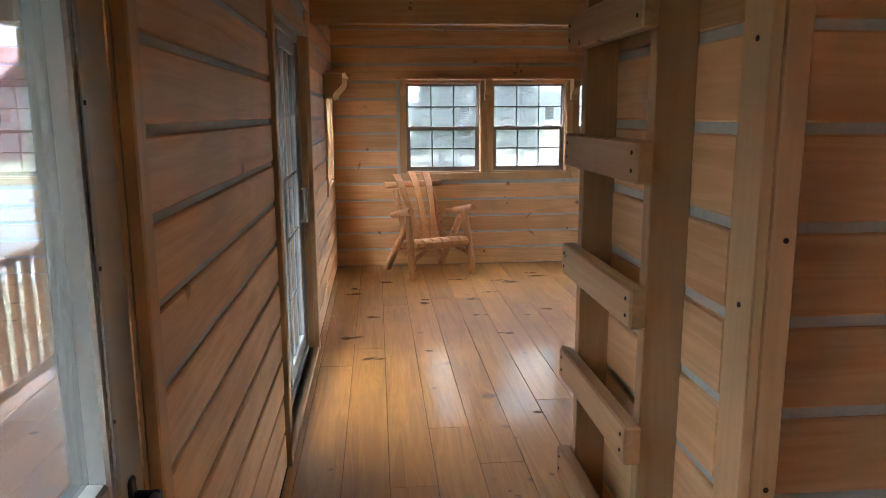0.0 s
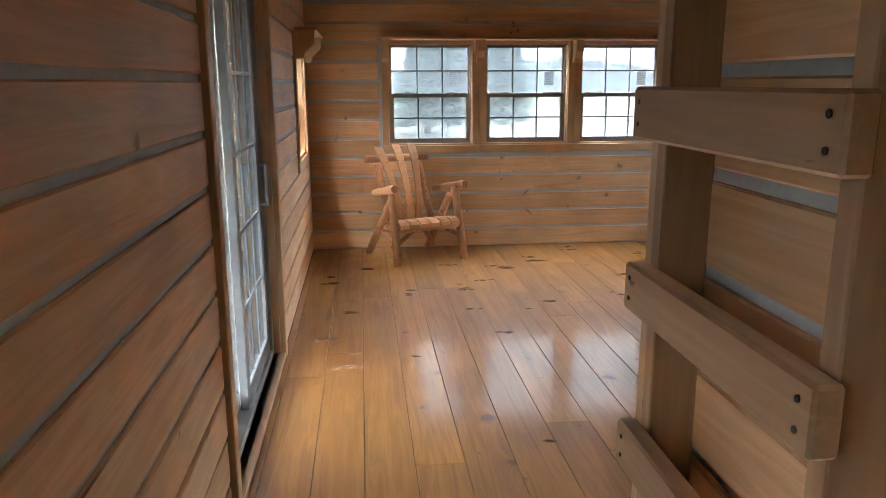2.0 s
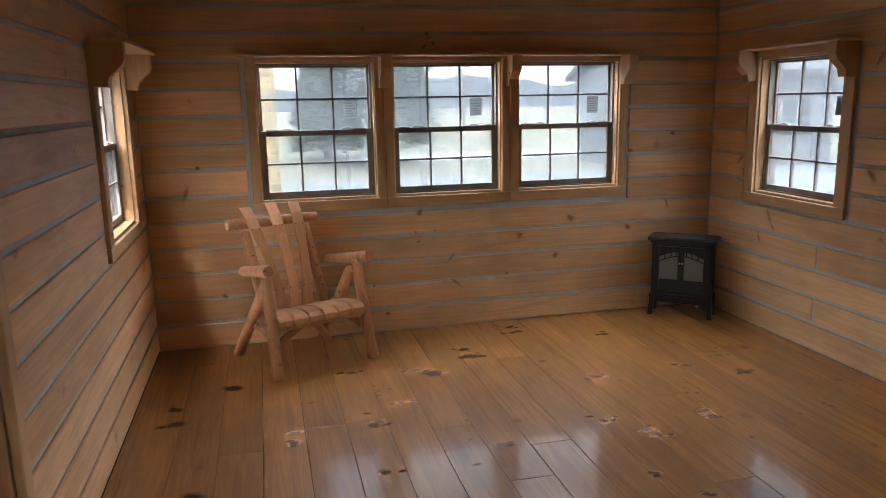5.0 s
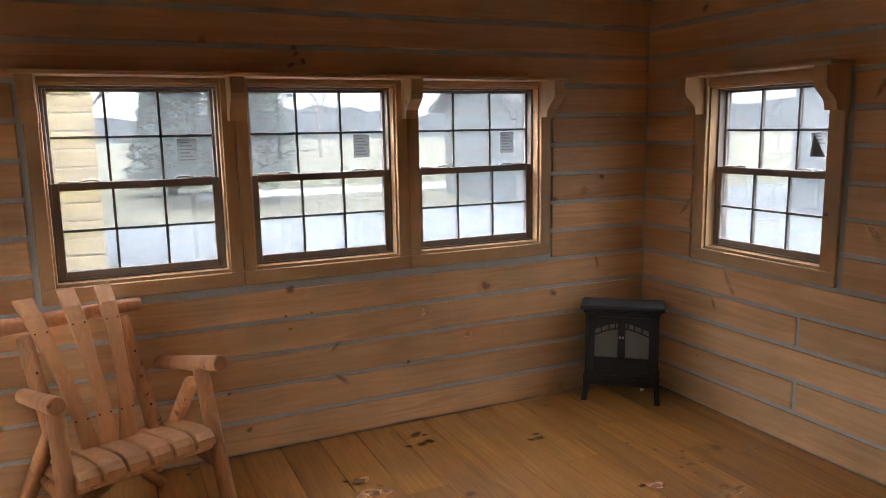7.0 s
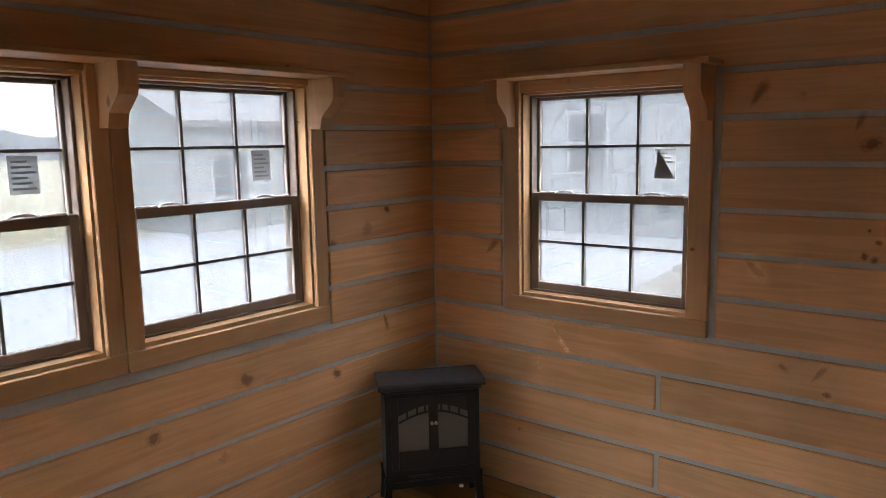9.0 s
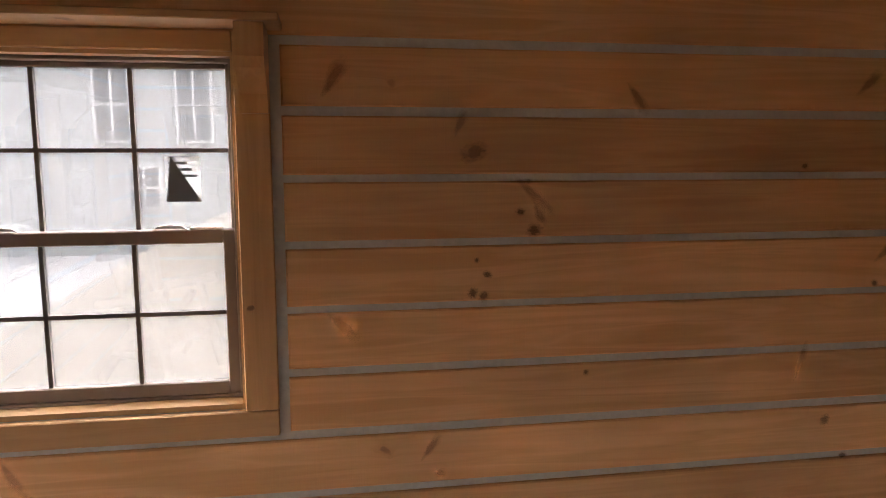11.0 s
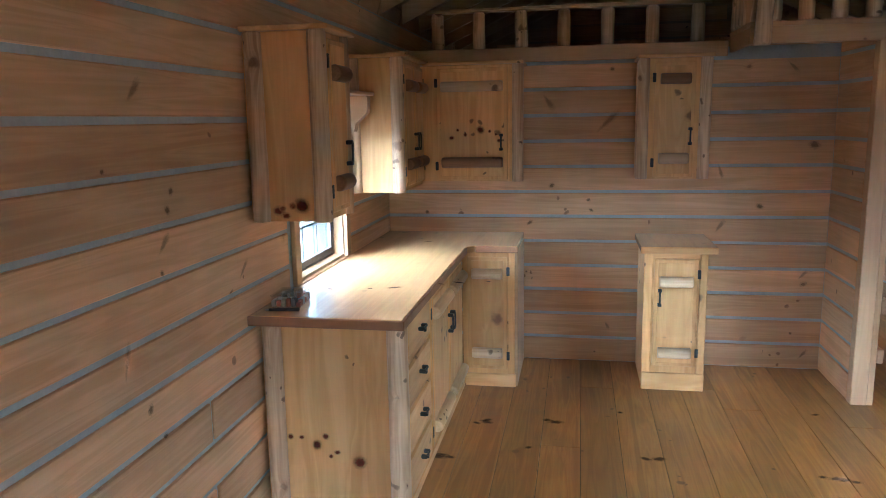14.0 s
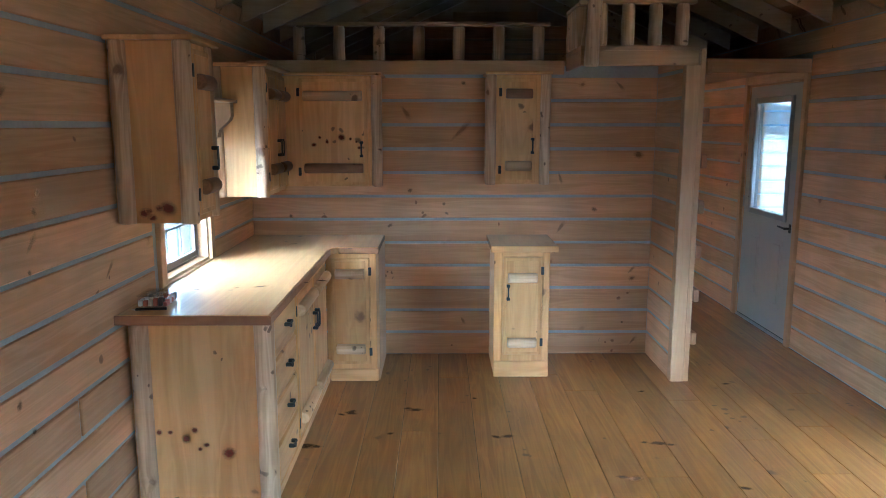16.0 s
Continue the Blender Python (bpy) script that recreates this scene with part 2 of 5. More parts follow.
def rod(a, b, r0, r1=None, seg=14, bm=None, wobble=0.0, seed=0, rings=6, caps=0.35):
    """A peeled pole from a to b with slightly uneven radius and rounded-off ends."""
    bm = bm or bmesh.new()
    r1 = r0 if r1 is None else r1
    a, b = Vector(a), Vector(b)
    d = b - a
    q = d.to_track_quat("Z", "Y")
    rows = []
    cap = min(r0, r1) * caps
    stops = [0.0, cap / d.length] + [i / rings for i in range(1, rings)] + [1 - cap / d.length, 1.0]
    for i, f in enumerate(stops):
        row = []
        for s in range(seg):
            ang = 2 * math.pi * s / seg
            r = r0 + (r1 - r0) * f
            if i in (0, len(stops) - 1):
                r *= 1 - caps * 0.45
            r *= 1 + wobble * noise.noise(Vector((math.cos(ang) * 1.3 + seed * 7.1, math.sin(ang) * 1.3, f * d.length * 7 + seed * 3.3)))
            row.append(bm.verts.new(a + d * f + q @ Vector((r * math.cos(ang), r * math.sin(ang), 0))))
        rows.append(row)
    for i in range(len(rows) - 1):
        for s in range(seg):
            bm.faces.new((rows[i][s], rows[i][(s + 1) % seg], rows[i + 1][(s + 1) % seg], rows[i + 1][s])).smooth = True
    bm.faces.new(rows[0][::-1])
    bm.faces.new(rows[-1])
    return bm


def prism(outline, depth, axis="y", bm=None, at=0.0):
    """A flat outline (a, b) pushed out by depth along an axis; axis y: (x, z), x: (y, z), z: (x, y)."""
    bm = bm or bmesh.new()
    spot = {"y": lambda a, b, d: (a, d, b), "x": lambda a, b, d: (d, a, b), "z": lambda a, b, d: (a, b, d)}[axis]
    lo = [bm.verts.new(spot(a, b, at)) for a, b in outline]
    hi = [bm.verts.new(spot(a, b, at + depth)) for a, b in outline]
    n = len(outline)
    for i in range(n):
        bm.faces.new((lo[i], lo[(i + 1) % n], hi[(i + 1) % n], hi[i]))
    bm.faces.new(lo[::-1])
    bm.faces.new(hi)
    bmesh.ops.recalc_face_normals(bm, faces=bm.faces[:])
    return bm


def part(name, bm, material, parent, label="", m=None):
    me = bpy.data.meshes.new(name)
    bm.normal_update()
    bm.to_mesh(me)
    bm.free()
    me.materials.append(material)
    ob = new(name, me)
    ob.parent = parent
    if m is not None:
        ob.matrix_basis = m
    if label:
        tagged(ob, label)
    return ob


def thing(name, m, label, category, group="", kind=""):
    ob = new(name)
    ob.empty_display_size = 0.1
    ob.matrix_basis = m
    return tagged(ob, label, category, group, kind)


def structure(name, bm, material, label, m=None):
    ob = part(name, bm, material, None, "", m)
    return tagged(ob, label, "", "", "structure")


def piece_mesh(name, u0, u1, z0, z1, depth, bev, material, back=0.004):
    """A board with its edges eased, lying on the plane y = 0 and proud towards -y."""
    i = bev
    v = [(u0, back, z0), (u1, back, z0), (u1, back, z1), (u0, back, z1),
         (u0, -depth + i, z0), (u1, -depth + i, z0), (u1, -depth + i, z1), (u0, -depth + i, z1),
         (u0 + i, -depth, z0 + i), (u1 - i, -depth, z0 + i), (u1 - i, -depth, z1 - i), (u0 + i, -depth, z1 - i)]
    f = [(0, 4, 7, 3), (1, 2, 6, 5), (0, 1, 5, 4), (3, 7, 6, 2), (4, 5, 9, 8), (5, 6, 10, 9), (6, 7, 11, 10), (7, 4, 8, 11), (8, 9, 10, 11)]
    me = bpy.data.meshes.new(name)
    me.from_pydata(v, [], f)
    me.materials.append(material)
    return me

# ---- the place: plan ----
XL, XR, YF, YK, YS = -0.748, 3.372, 7.018, 0.923, -3.0
EAVE, RIDGE_X, PITCH = 2.415, 1.306, 0.44
COURSE, GAP = 0.1725, 0.0115


def wall(name, label, m, u0, u1, top, openings, thick, joints=(), margin=0.0, seed=1, gable=None, board=None, depth=0.012, auto=True, ext=0.0):
    """A wall in its own frame: u along x, room face near y = 0, room towards -y. openings: u0, u1, z0, z1, and the margin of the
    boards round it. The core is the chinking and the outer skin; each log board is a piece of its own."""
    board = board or M_WALL
    c0_, c1_ = u0 - ext, u1 + ext
    us = sorted({c0_, c1_, *[v for o in openings for v in o[:2]]})
    bm = bmesh.new()
    for a, b in zip(us, us[1:]):
        mid = (a + b) / 2
        cuts = sorted((o[2], o[3]) for o in openings if o[0] < mid < o[1])
        z = -0.05
        for c0, c1 in cuts + [(top, top)]:
            if c0 > z + 1e-4:
                box(a, b, 0.0, thick, z, c0, bm=bm)
            z = max(z, c1)
    core = structure(name, bm, M_CHINK, label, m)
    rng = random.Random(seed)
    k = 0
    while True:
        z0, z1 = k * COURSE + GAP, (k + 1) * COURSE - GAP
        if k == 0:
            z0 = 0.006
        lo, hi = u0, u1
        if gable:
            lift = max(0.0, z1 - top)
            lo, hi = u0 + lift / PITCH * 1.0, u1 - lift / PITCH * 1.0
            if hi - lo < 0.4:
                break
        elif z1 > top + 0.08:
            break
        z1 = min(z1, top) if not gable else z1
        cuts = sorted((o[0] - o[4], o[1] + o[4]) for o in openings if o[2] - o[4] < z1 - 0.03 and o[3] + (0.03 if o[3] < 2 else o[4]) > z0 + 0.03)
        spans, u = [], lo
        for c0, c1 in cuts + [(hi, hi)]:
            if c0 - u > 0.03:
                spans.append((u, c0))
            u = max(u, c1)
        for a, b in spans:
            marks = [ju for ju, jk in joints if jk == k and a + 0.1 < ju < b - 0.1]
            if auto and b - a > 3.0 and not marks and rng.random() < 0.6:
                marks = [a + (b - a) * rng.uniform(0.3, 0.7)]
            ends = [a] + marks + [b]
            for e0, e1 in zip(ends, ends[1:]):
                g0 = GAP if e0 in marks else 0.002
                g1 = GAP if e1 in marks else 0.002
                ob = new("log_board", piece_mesh("log_board", e0 + g0, e1 - g1, z0 + rng.uniform(-0.0015, 0.0015), z1 + rng.uniform(-0.0015, 0.0015), depth + rng.uniform(-0.0015, 0.0015), 0.004, board))
                ob.parent = core
        k += 1
    return core


FACE_N = pose(0, YF + 0.012, 0)                      # room towards -y, u = x
FACE_E = pose(XR + 0.012, 0, 0, 0, 0, -90)           # room towards -x, u = -y
FACE_W = pose(XL - 0.012, 0, 0, 0, 0, 90)            # room towards +x, u = y
FACE_S = pose(0, YS - 0.008, 0, 0, 0, 180)              # back room towards +y, u = -x
BACK_WIN = (2.3,)
FACE_K = pose(0, YK - 0.012, 0, 0, 0, 180)           # room towards +y, u = -x

# far wall: three windows in one frame
WIN_W, WIN_Z0, WIN_Z1 = 0.79, 0.945, 1.87
NORTH_Z = (0.970, 1.895)
FAR_EDGES = [-0.072, 0.83, 1.735, 2.644]
far_open = []
for e0, e1 in zip(FAR_EDGES, FAR_EDGES[1:]):
    c = (e0 + e1) / 2
    far_open.append((c - WIN_W / 2, c + WIN_W / 2, *NORTH_Z, 0.083))
wall("wall_north", "knotty pine log board wall with grey chinking and three windows", FACE_N, XL, XR, EAVE, far_open, 0.15, seed=3, ext=0.14, gable=True, auto=False)
EAST_WIN = (5.713, 6.503)
KIT_WIN = (1.955, 2.70)
KIT_Z = (0.930, 1.80)
wall("wall_east", "knotty pine log board wall with grey chinking and two windows", FACE_E, -YF, -YS, EAVE,
     [(-EAST_WIN[1], -EAST_WIN[0], WIN_Z0, WIN_Z1, 0.105), (-KIT_WIN[1], -KIT_WIN[0], KIT_Z[0], KIT_Z[1], 0.105)],
     0.15, joints=((-5.83, 3), (-5.83, 1), (-3.62, 3), (-3.62, 1)), seed=5, ext=0.14, auto=False)
DOOR = (-0.30, 0.715, 0.0, 2.07)
SLIDER = (2.60, 4.20, 0.03, 2.06)
WEST_WIN = (5.845, 6.635)
wall("wall_west", "knotty pine log board wall with grey chinking, entry door and sliding door", FACE_W, YS, YF, EAVE,
     [(*DOOR, 0.062), (*SLIDER, 0.07), (*WEST_WIN, WIN_Z0, WIN_Z1, 0.105)], 0.15, seed=8, ext=0.14)
wall("wall_kitchen", "knotty pine log board wall with blue-grey chinking behind the kitchen", FACE_K, -XR, -0.42, 2.14, [], 0.15, seed=11, auto=False)
wall("wall_partition_back", "brown log board wall with chinking facing the back room", pose(0, 0.600, 0), 0.40, XR, 2.14, [], 0.14, seed=12)
wall("wall_stub_kitchen", "short log board wall with grey chinking at the ladder", pose(0.42 - 0.008, 0, 0, 0, 0, 90), YK + 0.001, 1.47, 2.19, [], 0.032, seed=13)
wall("wall_stub_hall", "log board wall with grey chinking behind the ladder", pose(0.342, 0, 0, 0, 0, -90), -1.47, -0.66, 2.19, [], 0.036, seed=14)
wall("wall_south", "log board wall that closes the back room", FACE_S, -XR, -XL, EAVE, [(-x - WIN_W / 2, -x + WIN_W / 2, WIN_Z0, WIN_Z1, 0.105) for x in BACK_WIN], 0.15, seed=15, ext=0.14, gable=True)

# gables above the eaves and the roof
for nm, y0, y1 in (("gable_north", YF + 0.008, YF + 0.158), ("gable_south", YS - 0.158, YS - 0.008)):
    rise = PITCH * (RIDGE_X - XL)
    structure(nm, prism([(XL - 0.15, EAVE), (XR + 0.15, EAVE), (XR + 0.15, EAVE + 0.10), (RIDGE_X, EAVE + rise + 0.158), (XL - 0.15, EAVE + 0.10)], y1 - y0, "y", at=y0), M_ROOF, "pine gable boards under the roof")
bm = bmesh.new()
L = math.hypot(1, PITCH)
for side in (-1, 1):
    n = 17
    half = (XR - XL) / 2 + 0.32
    for i in range(n):
        s0, s1 = i / n * half, (i + 1) / n * half - 0.004
        xa, xb = RIDGE_X + side * s0, RIDGE_X + side * s1
        top = EAVE + PITCH * (RIDGE_X - XL) + 0.16
        za, zb = top - PITCH * s0, top - PITCH * s1
        vs = [bm.verts.new(v) for v in ((xa, YS - 0.25, za), (xb, YS - 0.25, zb), (xb, YF + 0.22, zb), (xa, YF + 0.22, za),
                                        (xa, YS - 0.25, za + 0.03), (xb, YS - 0.25, zb + 0.03), (xb, YF + 0.22, zb + 0.03), (xa, YF + 0.22, za + 0.03))]
        for q in ((0, 1, 2, 3), (7, 6, 5, 4), (0, 4, 5, 1), (1, 5, 6, 2), (2, 6, 7, 3), (3, 7, 4, 0)):
            bm.faces.new([vs[j] for j in q])
bmesh.ops.recalc_face_normals(bm, faces=bm.faces[:])
ROOF_OB = structure("ceiling", bm, wood("roof_boards_y", (0.60, 0.41, 0.25), (0.44, 0.27, 0.15), axis="Y", rough=0.6, knots=0.2, island=True), "brown pine roof boards over rafters")
# dark roofing laid over the boards, so that no light comes through the joints
bm = bmesh.new()
for side in (-1, 1):
    half = (XR - XL) / 2 + 0.36
    top = EAVE + PITCH * (RIDGE_X - XL) + 0.16 + 0.035
    a = [(RIDGE_X, top), (RIDGE_X + side * half, top - PITCH * half), (RIDGE_X + side * half, top - PITCH * half + 0.03), (RIDGE_X, top + 0.03)]
    prism(a, YF - YS + 0.54, "y", bm=bm, at=YS - 0.29)
structure("roof", bm, plain("dark_shingle", (0.05, 0.05, 0.055), 0.9, bump=0.5), "dark grey roofing")
for i, y in enumerate(np.arange(YS + 0.3, YF, 0.61)):
    raf = thing("rafter", pose(RIDGE_X, float(y), EAVE), "pine rafter pair under the roof boards", "rafter", "rafters", "structure")
    for side in (-1, 1):
        half = (XR - XL) / 2
        hgt = PITCH * half + 0.155
        o = [(0, hgt), (side * half, hgt - PITCH * half), (side * half, hgt - PITCH * half - 0.14), (0, hgt - 0.14)]
        part("rafter_leg", prism(o, 0.038, "y"), M_ROOF, raf)

for nm, x0, x1 in (("eave_west", XL - 0.158, XL - 0.008), ("eave_east", XR + 0.008, XR + 0.158)):
    structure(nm, box(x0, x1, YS - 0.15, YF + 0.15, EAVE + 0.001, EAVE + 0.115), M_ROOF, "plate board between wall and roof")

# floor: core and single planks
structure("floor", box(XL - 0.1, XR + 0.1, YS - 0.1, YF + 0.1, -0.08, -0.006), plain("dark_seam", (0.05, 0.03, 0.015), 0.9), "varnished knotty pine plank floor")
FLOOR = bpy.data.objects["floor"]
PLANK = 0.208
rng = random.Random(21)


def plank_mesh(x0, x1, length):
    c, t = 0.0018, 0.018
    v = [(0, x0, -t), (length, x0, -t), (length, x1, -t), (0, x1, -t), (0, x0, -c), (length, x0, -c), (length, x1, -c), (0, x1, -c),
         (c, x0 + c, 0), (length - c, x0 + c, 0), (length - c, x1 - c, 0), (c, x1 - c, 0)]
    f = [(0, 4, 7, 3), (1, 2, 6, 5), (0, 1, 5, 4), (3, 7, 6, 2), (4, 5, 9, 8), (5, 6, 10, 9), (6, 7, 11, 10), (7, 4, 8, 11), (8, 9, 10, 11)]
    me = bpy.data.meshes.new("plank")
    me.from_pydata(v, [], [q[::-1] for q in f])
    me.materials.append(M_FLOOR)
    return me


nplank = 21
for i in range(nplank):
    xa = -0.912 + i * PLANK
    lo = max(xa, XL)
    wdt = min(xa + PLANK, XR) - lo
    xa = lo
    if wdt < 0.02:
        continue
    y = YS
    first = rng.uniform(0.6, 3.4)
    while y < YF - 0.01:
        ln_ = min(first if y == YS else rng.choice((2.44, 3.05, 3.66)), YF - y)
        ob = new("plank", plank_mesh(-wdt + 0.0012, -0.0012, ln_ - 0.002))
        ob.parent = FLOOR
        ob.matrix_basis = pose(xa, y, 0, 0, 0, 90)
        y += ln_


# ---- more materials ----
M_SASH = plain("bronze_vinyl", (0.22, 0.18, 0.155), 0.45, vary=0.06, scale=80)
M_MUNTIN = plain("bronze_grid", (0.13, 0.115, 0.105), 0.5)
M_VINYL = plain("white_vinyl", (0.30, 0.305, 0.295), 0.38, vary=0.05, scale=40)
M_LATCH = plain("pale_latch", (0.75, 0.74, 0.72), 0.35)
M_PAPER = backlit("sticker_paper", (0.36, 0.37, 0.37))
M_PRINT = backlit("sticker_print", (0.2, 0.205, 0.21))
M_IRON = plain("black_iron", (0.018, 0.018, 0.02), 0.42, vary=0.2, scale=120)
M_CAB = wood("cabinet_pine", (0.90, 0.57, 0.24), (0.64, 0.315, 0.09), axis="Z", ring=5.0, rough=0.4, knots=0.10, knot_size=0.15, tone=0.08, grain=1.1, coat=0.15)
M_CABX = wood("cabinet_pine_level", (0.88, 0.57, 0.255), (0.62, 0.315, 0.10), axis="X", ring=5.0, rough=0.4, knots=0.14, knot_size=0.12, tone=0.08, grain=1.1, coat=0.15)
M_LOG = wood("peeled_log_pine", (0.88, 0.66, 0.42), (0.40, 0.21, 0.095), axis="Z", rough=0.45, knots=0.65, knot_size=0.10, tone=0.15, grain=1.15)
M_LOGX = wood("peeled_log_level", (0.86, 0.67, 0.43), (0.54, 0.32, 0.15), axis="X", rough=0.45, knots=0.3, knot_size=0.09, tone=0.18, grain=0.9)
M_DARKLOG = wood("brown_log_rail", (0.36, 0.19, 0.09), (0.18, 0.08, 0.035), axis="X", rough=0.45, knots=0.42, knot_size=0.08, tone=0.2)
M_TOP = wood("varnished_counter", (0.72, 0.43, 0.18), (0.48, 0.24, 0.085), axis="Y", rough=0.3, knots=0.22, knot_size=0.10, tone=0.05, bump=0.04, coat=1.0, fibres=0.16, pins=0.74, coat_rough=0.10)
M_CHAIR = wood("cedar_log", (0.60, 0.30, 0.13), (0.28, 0.105, 0.038), axis="Z", rough=0.5, knots=0.35, knot_size=0.09, tone=0.18)
M_CHAIRX = wood("cedar_slat", (0.65, 0.345, 0.16), (0.45, 0.20, 0.08), axis="Z", rough=0.5, pins=0.8, knots=0.04, knot_size=0.06, tone=0.1)
M_LADDER = wood("ladder_pine", (0.52, 0.33, 0.18), (0.37, 0.20, 0.10), axis="Z", rough=0.55, knots=0.14, tone=0.1, saw=0.3)
M_LADDERX = wood("ladder_rung_pine", (0.52, 0.33, 0.18), (0.37, 0.20, 0.10), axis="Y", rough=0.55, knots=0.10, tone=0.15, saw=0.3)
M_DOORP = plain("grey_door_paint", (0.42, 0.40, 0.35), 0.42, vary=0.05, scale=25, bump=0.05)
M_STEEL = plain("dull_steel", (0.45, 0.44, 0.42), 0.4, metal=0.9)
M_RUBBER = plain("black_rubber", (0.02, 0.02, 0.02), 0.7)
M_HOLE = plain("screw_hole", (0.02, 0.014, 0.01), 0.8)
# slider and entry panes, tinted dark so the porch view renders dimmer
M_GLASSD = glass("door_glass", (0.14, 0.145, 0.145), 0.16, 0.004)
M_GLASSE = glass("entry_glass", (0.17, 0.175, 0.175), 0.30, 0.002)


def corbel(parent, u, z, depth, w=0.066, h=0.2):
    """Bracket under a window shelf, in the wall's frame."""
    o = [(0, z), (-depth, z), (-depth, z - 0.075), (-depth * 0.93, z - 0.10), (-depth * 0.5, z - 0.155), (-depth * 0.42, z - h), (0, z - h)]
    c = part("corbel", prism(o, w, "x", at=u - w / 2), M_TRIM, parent, "chamfered pine bracket")
    part("plug", rod((u, -depth * 0.42 + 0.002, z - h + 0.025), (u, -depth * 0.42 - 0.0015, z - h + 0.025), 0.0065, seg=8, rings=1), M_HOLE, c)
    return c


def sash(parent, name, w, z0, z1, y, stile, low, up, cols=3, rows=2):
    a = w / 2
    bars = ((-a, -a + stile, z0, z1), (a - stile, a, z0, z1), (-a + stile, a - stile, z0, z0 + low), (-a + stile, a - stile, z1 - up, z1))
    bm = bmesh.new()
    for x0, x1, b0, b1 in bars:
        box(x0, x1, y, y + 0.034, b0, b1, 0.003, bm)
    f = part("sash_frame", bm, M_SASH, parent, "dark bronze vinyl sash")
    gx0, gx1, gz0, gz1 = -a + stile, a - stile, z0 + low, z1 - up
    p = part("pane", box(gx0, gx1, y + 0.016, y + 0.019, gz0, gz1), M_GLASS, f, "glass pane tinted dark to dim the view outside")
    p.visible_shadow = False
    for i in range(1, cols):
        x = gx0 + (gx1 - gx0) * i / cols
        part("muntin", box(x - 0.0055, x + 0.0055, y + 0.006, y + 0.028, gz0, gz1), M_MUNTIN, f)
    for i in range(1, rows):
        z = gz0 + (gz1 - gz0) * i / rows
        part("muntin", box(gx0, gx1, y + 0.007, y + 0.027, z - 0.0055, z + 0.0055), M_MUNTIN, f)
    return f


def double_hung(name, m, w, z0, z1, label, casing=0.08, apron=0.072, left=None, right=None, sticker=0, head=0.045):
    """A double-hung window with pine casing, liner, two gridded sashes; m: the wall's frame moved to the window's middle."""
    win = thing(name, m, label, "window", kind="structure")
    a = w / 2
    lc, rc = left or casing, right or casing
    part("casing", box(-a - lc, -a + 0.006, -0.028, -0.004, z0 - 0.0, z1 + head, 0.003), M_TRIM, win)
    part("casing", box(a - 0.006, a + rc, -0.028, -0.004, z0 - 0.0, z1 + head, 0.003), M_TRIM, win)
    part("apron", box(-a - lc, a + rc, -0.028, -0.004, z0 - apron, z0 - 0.001, 0.003), M_TRIMX, win)
    part("head_casing", box(-a + 0.007, a - 0.007, -0.026, -0.004, z1 - 0.004, z1 + head, 0.003), M_TRIMX, win)
    for x0, x1 in ((-a + 0.0, -a + 0.014), (a - 0.014, a)):
        part("liner", box(x0, x1, -0.003, 0.155, z0 + 0.014, z1 - 0.014), M_TRIM, win)
    part("liner", box(-a, a, -0.003, 0.155, z1 - 0.014, z1), M_TRIMX, win)
    part("sill", box(-a, a, -0.003, 0.16, z0, z0 + 0.014), M_TRIMX, win)
    b = a - 0.014
    bm = bmesh.new()
    for x0, x1, c0, c1 in ((-b, -b + 0.012, z0 + 0.014, z1 - 0.014), (b - 0.012, b, z0 + 0.014, z1 - 0.014), (-b, b, z1 - 0.024, z1 - 0.014), (-b, b, z0 + 0.014, z0 + 0.024)):
        box(x0, x1, 0.052, 0.135, c0, c1, 0.002, bm)
    part("window_frame", bm, M_SASH, win, "dark bronze vinyl frame")
    mid = z0 + (z1 - z0) * 0.495
    w2 = 2 * b - 0.018
    sash(win, "upper", w2, mid - 0.012, z1 - 0.024, 0.097, 0.016, 0.024, 0.014)
    low = sash(win, "lower", w2, z0 + 0.024, mid + 0.014, 0.058, 0.033, 0.036, 0.036)
    for x in (-a * 0.52, a * 0.52):
        pts = [(-0.045, 0), (-0.03, 0.01), (0.0, 0.014), (0.03, 0.01), (0.045, 0), (0.03, 0.004), (-0.03, 0.004)]
        part("sash_lock", prism([(x + px, mid + 0.014 + pz) for px, pz in pts], 0.018, "y", at=0.062), M_LATCH, low, "pale sash lock")
    for s in (-1, 1):
        part("tilt_latch", box(s * (b - 0.085) - 0.04, s * (b - 0.085) + 0.04, 0.06, 0.085, mid + 0.0145, mid + 0.021, 0.002), M_LATCH, low)
    if sticker:
        sz = mid + 0.085
        sx = b * 0.62
        st = part("sticker", box(sx - 0.045, sx + 0.045, 0.1105, 0.1115, sz, sz + 0.12), M_PAPER, win, "printed paper label on the glass")
        if sticker == 2:
            bm = prism([(sx - 0.045, sz), (sx + 0.045, sz), (sx - 0.03, sz + 0.12)], 0.0006, "y", at=0.1095)
            part("flap", bm, M_PRINT, st)
        for i in range(6):
            part("print_bar", box(sx - 0.036, sx + 0.036 - 0.012 * (i % 3), 0.1085, 0.1092, sz + 0.014 + i * 0.017, sz + 0.021 + i * 0.017), M_PRINT, st)
    return win


